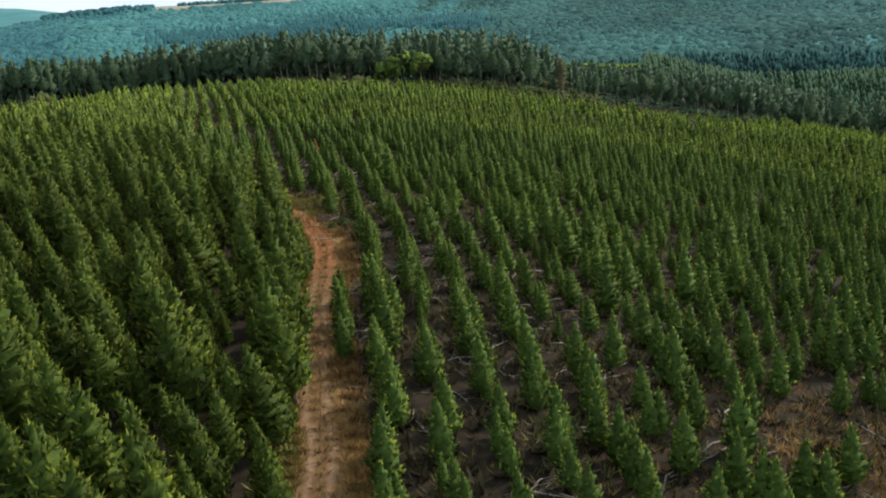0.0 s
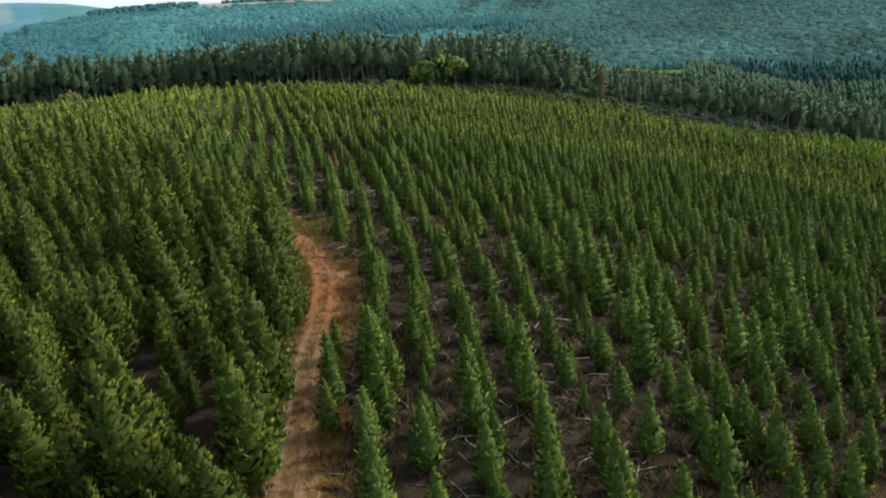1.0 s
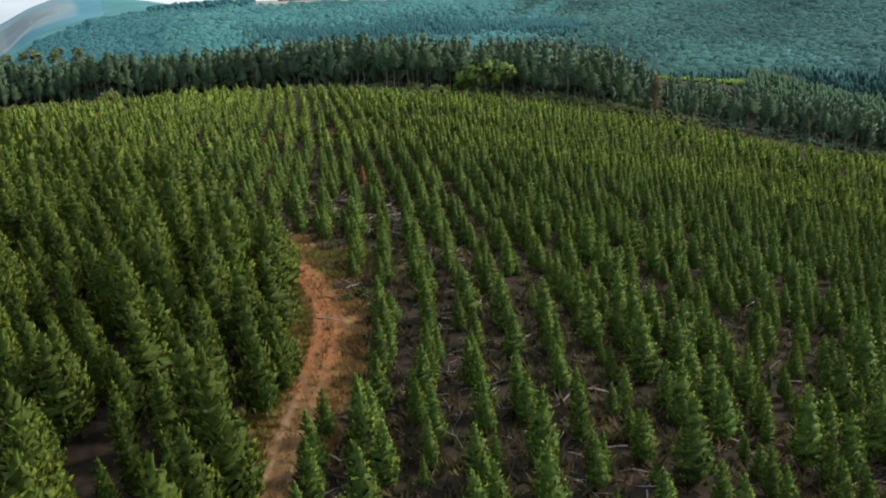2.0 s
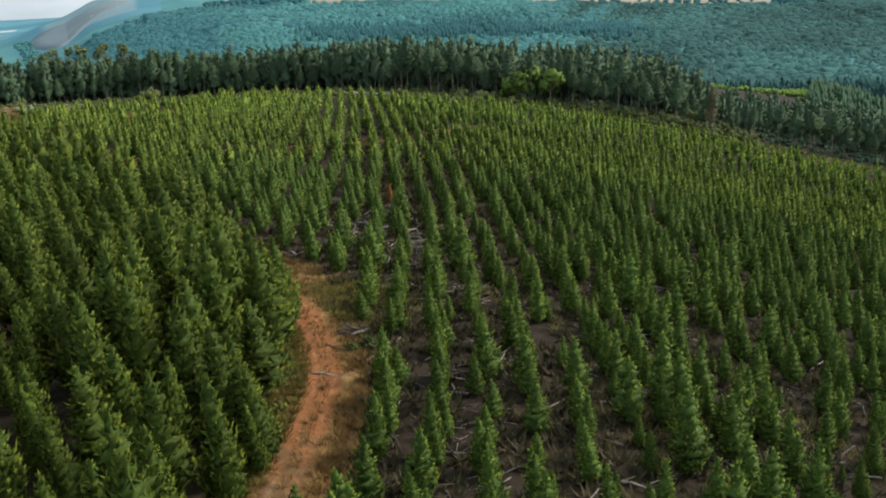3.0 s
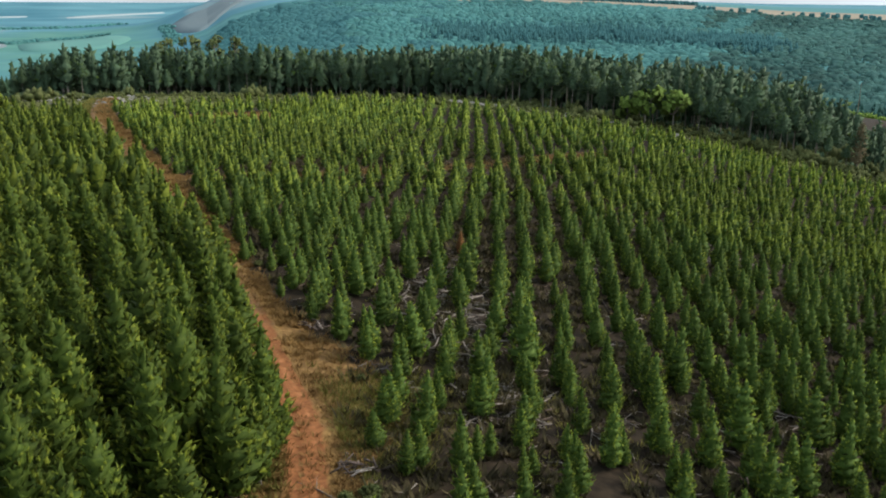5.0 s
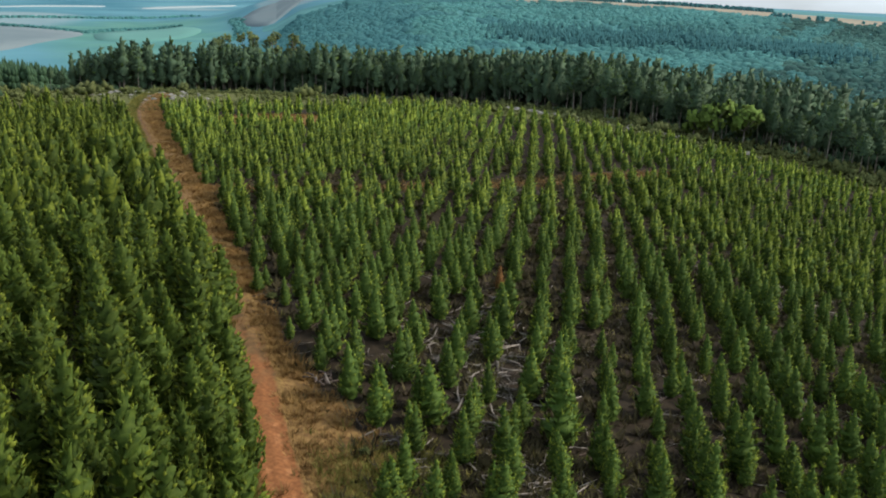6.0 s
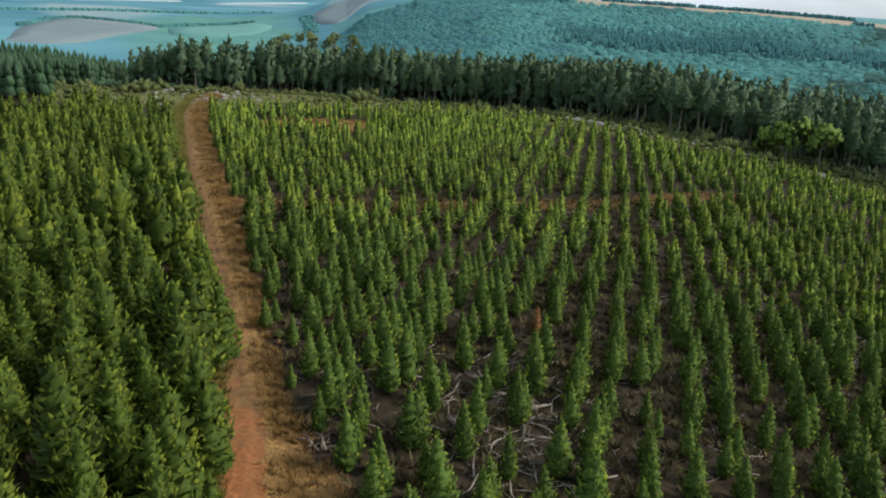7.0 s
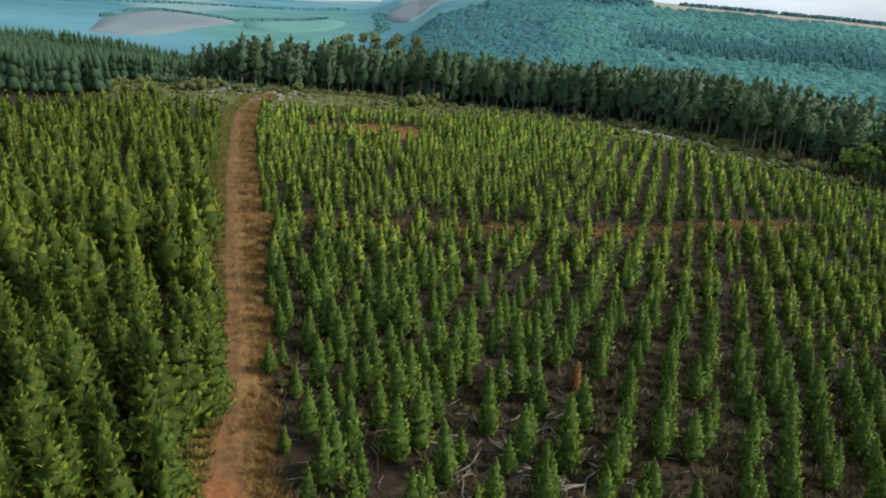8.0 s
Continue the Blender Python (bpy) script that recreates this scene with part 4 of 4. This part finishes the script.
def verges():
    """Dry grass beside the track and on the breaks, green growth along its shaded rim."""
    rng = np.random.default_rng(44)
    way = np.gradient(TRACK_LINE, axis=0)
    right = np.stack([way[:, 1], -way[:, 0]], 1)
    i = rng.integers(30, len(TRACK_LINE), 15000)
    c = TRACK_LINE[i]
    wide = bare_width(c[:, 0], c[:, 1])
    off = 1.0 + (wide + .6 - 1.0) * rng.random(len(i))
    far = c[:, 0] < -32
    off = np.where(far & (rng.random(len(i)) < .15), rng.uniform(-.1, 1.2, len(i)), off)
    x, y = c[:, 0] + right[i, 0] * off + rng.normal(size=len(i)) * .3, c[:, 1] + right[i, 1] * off + rng.normal(size=len(i)) * .3
    ok = (noise_field(x, y, .35, 14) > -.45)
    spots = [(x[ok], y[ok])]
    j = rng.integers(0, len(BREAK_LINE), 2400)
    spots.append((BREAK_LINE[j, 0] + rng.normal(size=len(j)) * 1.3, BREAK_LINE[j, 1] + rng.normal(size=len(j)) * 1.3))
    px, py = rng.uniform(-112, -80, 4200), rng.uniform(164, 196, 4200)
    ok = patch(px, py) > -.1
    spots.append((px[ok], py[ok]))
    i = rng.integers(30, 112, 2600)
    off = np.where(rng.random(len(i)) < .2, rng.normal(size=len(i)) * .14, -.95 - 1.5 * rng.random(len(i)))
    spots.append((TRACK_LINE[i, 0] + right[i, 0] * off, TRACK_LINE[i, 1] + right[i, 1] * off))
    spots.append((22.5 + rng.normal(size=700) * 4.0, 37 + rng.normal(size=700) * 3.2))
    spots.append((rng.uniform(6, 46, 1300), rng.uniform(24, 62, 1300)))
    x, y = np.concatenate([p[0] for p in spots]), np.concatenate([p[1] for p in spots])
    spread_stuff("dry_grass", [tuft_shape(k, 8, .42, .45, .035) for k in range(5)], x, y, rng.uniform(.5, 1.3, len(x)), DRY_GRASS,
                 "orange-brown dry grass along the track's verge", "grass", 7)
    i = rng.integers(30, len(TRACK_LINE), 9000)
    c = TRACK_LINE[i]
    off = -1.05 - 1.9 * rng.random(len(i))
    x, y = c[:, 0] + right[i, 0] * off, c[:, 1] + right[i, 1] * off
    gx, gy = rng.uniform(-40, 45, 9000), rng.uniform(20, 130, 9000)
    lat, _ = beside(TRACK_LINE, gx, gy)
    ok = (lat > 2.2) & (noise_field(gx, gy, .12, 15) > .25)
    bx, by = -14.6 + rng.normal(size=1500) * 2.3, 80.5 + rng.normal(size=1500) * 3.4
    lat, _ = beside(TRACK_LINE, bx, by)
    bx, by = bx[lat > 1.9], by[lat > 1.9]
    x, y = np.concatenate([x, gx[ok], bx]), np.concatenate([y, gy[ok], by])
    spread_stuff("green_grass", [tuft_shape(20 + k, 8, .45, .5, .035) for k in range(5)], x, y, rng.uniform(.5, 1.35, len(x)), GREEN_GRASS,
                 "yellow-green grass at the pines' feet", "grass", 8)
    i = rng.integers(34, len(TRACK_LINE) - 30, 170)
    c = TRACK_LINE[i]
    off = -1.9 - 1.1 * rng.random(len(i))
    x, y = c[:, 0] + right[i, 0] * off, c[:, 1] + right[i, 1] * off
    spread_stuff("verge_shrubs", [bush_shape(30 + k, 10) for k in range(5)], x, y, rng.uniform(.35, .8, len(x)), LEAF_OLIVE,
                 "low olive-green shrubs under the pines at the track's edge", "shrub", 9)
    spread_stuff("bracken", [tuft_shape(40 + k, 9, .5, .55, .07) for k in range(6)], *forest_floor(rng), UNDERGROWTH, "brown bracken and dead grass between the young pines", "undergrowth", 10)


def forest_floor(rng):
    x, y = rng.uniform(-60, 60, 32000), rng.uniform(20, 175, 32000)
    lat, _ = beside(TRACK_LINE, x, y)
    ok = (lat > 2.4) & (x < .68 * y + 12) & (noise_field(x, y, .1, 17) + rng.normal(size=len(x)) * .4 > -.45)
    return x[ok], y[ok], rng.uniform(.6, 1.7, int(ok.sum()))


# ---- felling waste ----
def stick_shape(seed, length, r, sides=4):
    rng, s = np.random.default_rng(seed), Shape()
    bend = rng.normal(size=2) * .06 * length
    pole(s, [(-length / 2, 0, r), (0, bend[0], r + abs(bend[1]) * .6), (length / 2, rng.normal() * .05 * length, r)], [r, r * .85, r * .45], sides, 0)
    if length > 1.2:
        for k in range(2):
            p = rng.uniform(-.3, .4) * length
            pole(s, [(p, bend[0] * .5, r), (p + .25 * length, rng.choice((-1, 1)) * .22 * length, r + .12)], [r * .5, r * .2], 3, 0)
    return s.arrays()


# x, y, spread across and along, branches
HEAPS = ((-15.0, 98.3, 2.2, 3.4, 100), (-9.0, 88.0, 2.0, 3.0, 70), (1.0, 138.0, 2.0, 2.5, 70), (2.0, 96.0, 4.0, 7.0, 70), (-2.0, 70.0, 4.5, 8.0, 70), (12.0, 80.0, 5.0, 8.0, 80), (8.0, 50.0, 6.0, 8.0, 90), (-20.0, 104.0, 2.5, 4.0, 70))


def waste():
    rng = np.random.default_rng(45)
    x, y = rng.uniform(-45, 60, 6500), rng.uniform(22, 175, 6500)
    lat, _ = beside(TRACK_LINE, x, y)
    f = noise_field(x, y, .09, 19)
    ok = (lat > bare_width(x, y) - .6) & (f + rng.normal(size=len(x)) * .35 > .0)
    x, y = x[ok], y[ok]
    half = rng.random(len(x)) < .45
    for sel, mat, label in ((half, DEAD_WOOD, "bleached branches left on the ground after felling"), (~half, DARK_WOOD, "dark rotting branches left between the rows")):
        n = int(sel.sum())
        k = rng.uniform(.5, 1.5, n)
        spread_stuff("branch_litter", [stick_shape(60 + q, 1.0 + .25 * q, .035 + .006 * q, 3) for q in range(5)], x[sel], y[sel], np.clip(k, .7, 1.2), mat, label, "branches", 11, k)
    tx = np.concatenate([c[0] + rng.normal(size=c[4]) * c[2] for c in HEAPS])
    ty = np.concatenate([c[1] + rng.normal(size=c[4]) * c[3] for c in HEAPS])
    k = rng.uniform(.4, 1.5, len(tx))
    spread_stuff("branch_litter", [stick_shape(160 + q, 1.1 + .3 * q, .028 + .006 * q, 3) for q in range(6)], tx, ty, np.clip(k * 1.3, .7, 2.2), DEAD_WOOD,
                 "tangle of bleached branches between the rows", "branches", 12, k)
    logs = [mesh_of("log", *stick_shape(90 + q, 1.7 + .4 * q, .055 + .010 * q, 7)[:2], [DEAD_WOOD]) for q in range(4)]
    for c in range(70):
        x, y = rng.uniform(-16, 42), rng.uniform(34, 140)
        if c < 13:
            x, y = (-15.0, 98.3) + rng.normal(size=2) * (2.0, 2.8)
        elif c < 20:
            x, y = (1.0, 138) + rng.normal(size=2) * (1.6, 2.0)
        lat = beside(TRACK_LINE, x, y)[0][0]
        if lat < 3.4:
            continue
        ob = new("log", logs[rng.integers(4)])
        ob.matrix_basis = stand(x, y, rng.uniform(0, 3.14), 1.0, rng.uniform(.55, 1.2), (0, rng.normal() * .03))
        tagged(ob, "bleached felled log lying between the young pines", "log", group="logs between the rows")
    for px, py, size, count in ((-12.8, 74.7, .8, 16), (-23.7, 89.4, .9, 16), (-16.6, 86.0, .8, 12), (-5.4, 48.0, .8, 10), (-4.4, 70.4, 1.1, 10)):
        pile = tagged(new("brush_pile"), "heap of grey branches and stumps at the grassy bend", "brush pile", group="brush piles")
        for k in range(count):
            s = Shape()
            L = rng.uniform(.7, 1.9) * size
            v, f, m = stick_shape(200 + k, L, rng.uniform(.03, .075), 5)
            t, tip = rng.uniform(0, 6.3), rng.normal() * .22
            R = np.array(Euler((0, tip, t)).to_matrix())
            s.add(v @ R.T + np.array([rng.normal() * .55 * size, rng.normal() * .4 * size, abs(tip) * L * .5 + rng.random() * .35 * size]), f, 0)
            part("branch", s, [DEAD_WOOD if rng.random() < .22 else DARK_WOOD], pile)
        pile.matrix_basis = stand(px, py, 0)


# ---- woods on the distant hills ----
def clump_shape(seed, tall=1.0):
    """A rough dome for a far tree's crown."""
    rng = np.random.default_rng(seed)
    v = [(0, 0, 1.05 * tall)]
    for z, r in ((.68, .72), (-.5, .95)):
        for i in range(5):
            t = i * 1.2566 + rng.uniform(-.3, .3)
            k = r * rng.uniform(.5, 1.4)
            v.append((math.cos(t) * k, math.sin(t) * k, z * tall + rng.uniform(-.3, .3)))
    f = []
    for i in range(5):
        j = (i + 1) % 5
        f += [(0, 1 + i, 1 + j), (1 + i, 6 + i, 6 + j), (1 + i, 6 + j, 1 + j)]
    return np.array(v), np.array(f), np.zeros(15, int)


def cone_shape(seed, sides=5):
    rng, s = np.random.default_rng(seed), Shape()
    for k in range(3):
        z = .12 + .27 * k
        spindle(s, rng, np.array([0, 0, z - .1]), np.array([rng.normal() * .02, rng.normal() * .02, z + .46]), .24 - .055 * k, sides, ((.3, 1.0),), 0, 0)
    return s.arrays()


def canopy():
    """The far hillside's closed canopy, crown beside crown."""
    rng = np.random.default_rng(48)
    x, y = np.meshgrid(np.arange(-830, 770, 5.8), np.arange(480, 1480, 5.8), indexing="ij")
    x, y = x.ravel() + rng.uniform(-3, 3, x.size), y.ravel() + rng.uniform(-3, 3, x.size)
    phi, r = bearing(x, y)
    ok = (phi > -38) & (phi < 42.5) & (r > 640) & (r < 1213 + 8 * noise_field(x, y, .01, 27))
    x, y, phi = x[ok], y[ok], phi[ok]
    wood = noise_field(x, y, .006, 21)
    bare = smooth(.1, .5, wood) * smooth(8, 12, phi) * smooth(29, 25, phi)
    ok = rng.random(len(x)) > .75 * bare
    x, y, phi, wood = x[ok], y[ok], phi[ok], wood[ok]
    spur = phi + 5 * noise_field(x, y, .01, 23) > 27
    # Woods to the right and nearer take the greener colour with less haze in it.
    near_ = ~spur & (phi + 4 * noise_field(x, y, .012, 25) - 9 * smooth(1000, 700, np.hypot(x - 3, y - 40)) < 0)
    for sel, mat, tall, label in ((~spur & ~near_, FAR_WOOD_HAZED, 1.0, "mixed woodland covering the far hillside, haze painted in as blue-green"), (near_, FAR_GREEN_HAZED, 1.0, "mixed woodland on the hillside across the valley, green dulled by painted haze"), (spur, FAR_PINE_HAZED, 1.1, "dark pines on the spur of the far hill, haze teal in their colour")):
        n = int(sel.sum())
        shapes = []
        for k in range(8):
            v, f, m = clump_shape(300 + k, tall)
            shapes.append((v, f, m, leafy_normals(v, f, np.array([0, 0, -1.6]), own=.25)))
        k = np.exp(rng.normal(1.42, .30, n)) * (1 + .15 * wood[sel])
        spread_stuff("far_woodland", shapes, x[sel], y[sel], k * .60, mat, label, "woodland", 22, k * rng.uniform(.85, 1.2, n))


def far_woods():
    rng = np.random.default_rng(46)
    canopy()
    hedge([(63.4, 1340), (61.4, 1570), (59.8, 1660), (57, 1590), (54, 1450), (51.5, 1560), (47.5, 1660)], FAR_WOOD_HAZED, "dark belt of trees along the edge of the fields", 61)
    hedge([(70, 1700), (64, 1900), (58, 2050), (52, 2100), (46, 2250)], FAR_WOOD_HAZED, "dark belt of trees across the plain", 62, 5.0)
    hedge([(44, 1250), (42.5, 1330), (42.8, 1480), (43.2, 1660)], FAR_WOOD_HAZED, "dark belt of trees at the foot of the slope", 63)
    phi, r = rng.uniform(-4, 22, 1300) + rng.normal(size=1300) * .8, 928 + rng.normal(size=1300) * 24
    x, y = polar(phi, r + 25 * np.sin(phi * .2))
    k = rng.uniform(7, 10, len(x))
    cones = [cone_shape(k_) for k_ in range(5)]
    cones = [(*c, leafy_normals(c[0], c[1], np.array([0, 0, -.6]), own=.2)) for c in cones]
    spread_stuff("far_pine_belt", cones, x, y, k, FAR_PINE_HAZED, "belt of dark pines across the far hillside, haze teal in their colour", "woodland", 13, k * 1.5)
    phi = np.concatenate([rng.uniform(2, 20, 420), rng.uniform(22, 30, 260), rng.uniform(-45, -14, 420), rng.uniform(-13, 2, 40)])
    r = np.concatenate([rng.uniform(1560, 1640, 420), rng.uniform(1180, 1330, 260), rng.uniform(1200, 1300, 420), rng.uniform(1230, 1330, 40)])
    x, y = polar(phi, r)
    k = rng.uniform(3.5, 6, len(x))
    spread_stuff("ridge_trees", [clump_shape(40 + k_, 1.3) for k_ in range(6)], x, y, k, FAR_PINE_HAZED, "dark trees along the far ridge, haze teal in their colour", "woodland", 14, k)
    i, j = np.meshgrid(np.arange(0, 75), np.arange(0, 56), indexing="ij")
    phi, r = 52 + i.ravel() * .42, 150 + j.ravel() * 5.4
    x, y = polar(phi, r)
    x, y = x + rng.normal(size=len(x)) * .5, y + rng.normal(size=len(x)) * .5
    ok = (rng.random(len(x)) > .06) & ~((x > -206) & (y > 168)) & (y > np.interp(x, STAND_EDGE[:, 0], STAND_EDGE[:, 1]) - 110) & (x < np.interp(y, [60, 90, 120, 166, 230], [-113, -123, -137, -156, -225]))
    k = rng.uniform(6.0, 8.5, int(ok.sum()))
    spread_stuff("slope_pines", [cone_shape(70 + k_) for k_ in range(5)], x[ok], y[ok], k, NEEDLE_SLOPE_HAZED, "rows of dark pines on the slope beyond the brow", "pine plantation", 16, k * .8)
    phi, r = rng.uniform(-20, -3, 700), rng.uniform(315, 470, 700)
    x, y = polar(phi, r)
    k = rng.uniform(1.5, 3.2, len(x))
    spread_stuff("meadow_scrub", [bush_shape(90 + k_, 6) for k_ in range(4)], x, y, k, LEAF, "bright green young growth behind the dark stand", "scrub", 17, k)
    phi, r = rng.uniform(-48, -18, 1300), rng.uniform(250, 350, 1300)
    x, y = polar(phi, r)
    k = rng.uniform(6, 8, len(x))
    spread_stuff("valley_pines", [cone_shape(130 + k_) for k_ in range(5)], x, y, k, NEEDLE_SLOPE_HAZED, "dark pines running down into the valley", "pine stand", 20, k * .9)
    phi = rng.uniform(-44, -2, 2300)
    r = np.where(phi < -20, rng.uniform(345, 660, 2300), rng.uniform(432, 660, 2300))
    x, y = polar(phi, r)
    k = rng.uniform(7, 11, len(x))
    spread_stuff("valley_trees", [cone_shape(110 + k_) for k_ in range(5)], x, y, k, FAR_GREEN_HAZED, "dark trees in the valley behind the meadow, some haze in their colour", "woodland", 18, k * .9)


rocks()
brow_scrub()
verges()
waste()
far_woods()
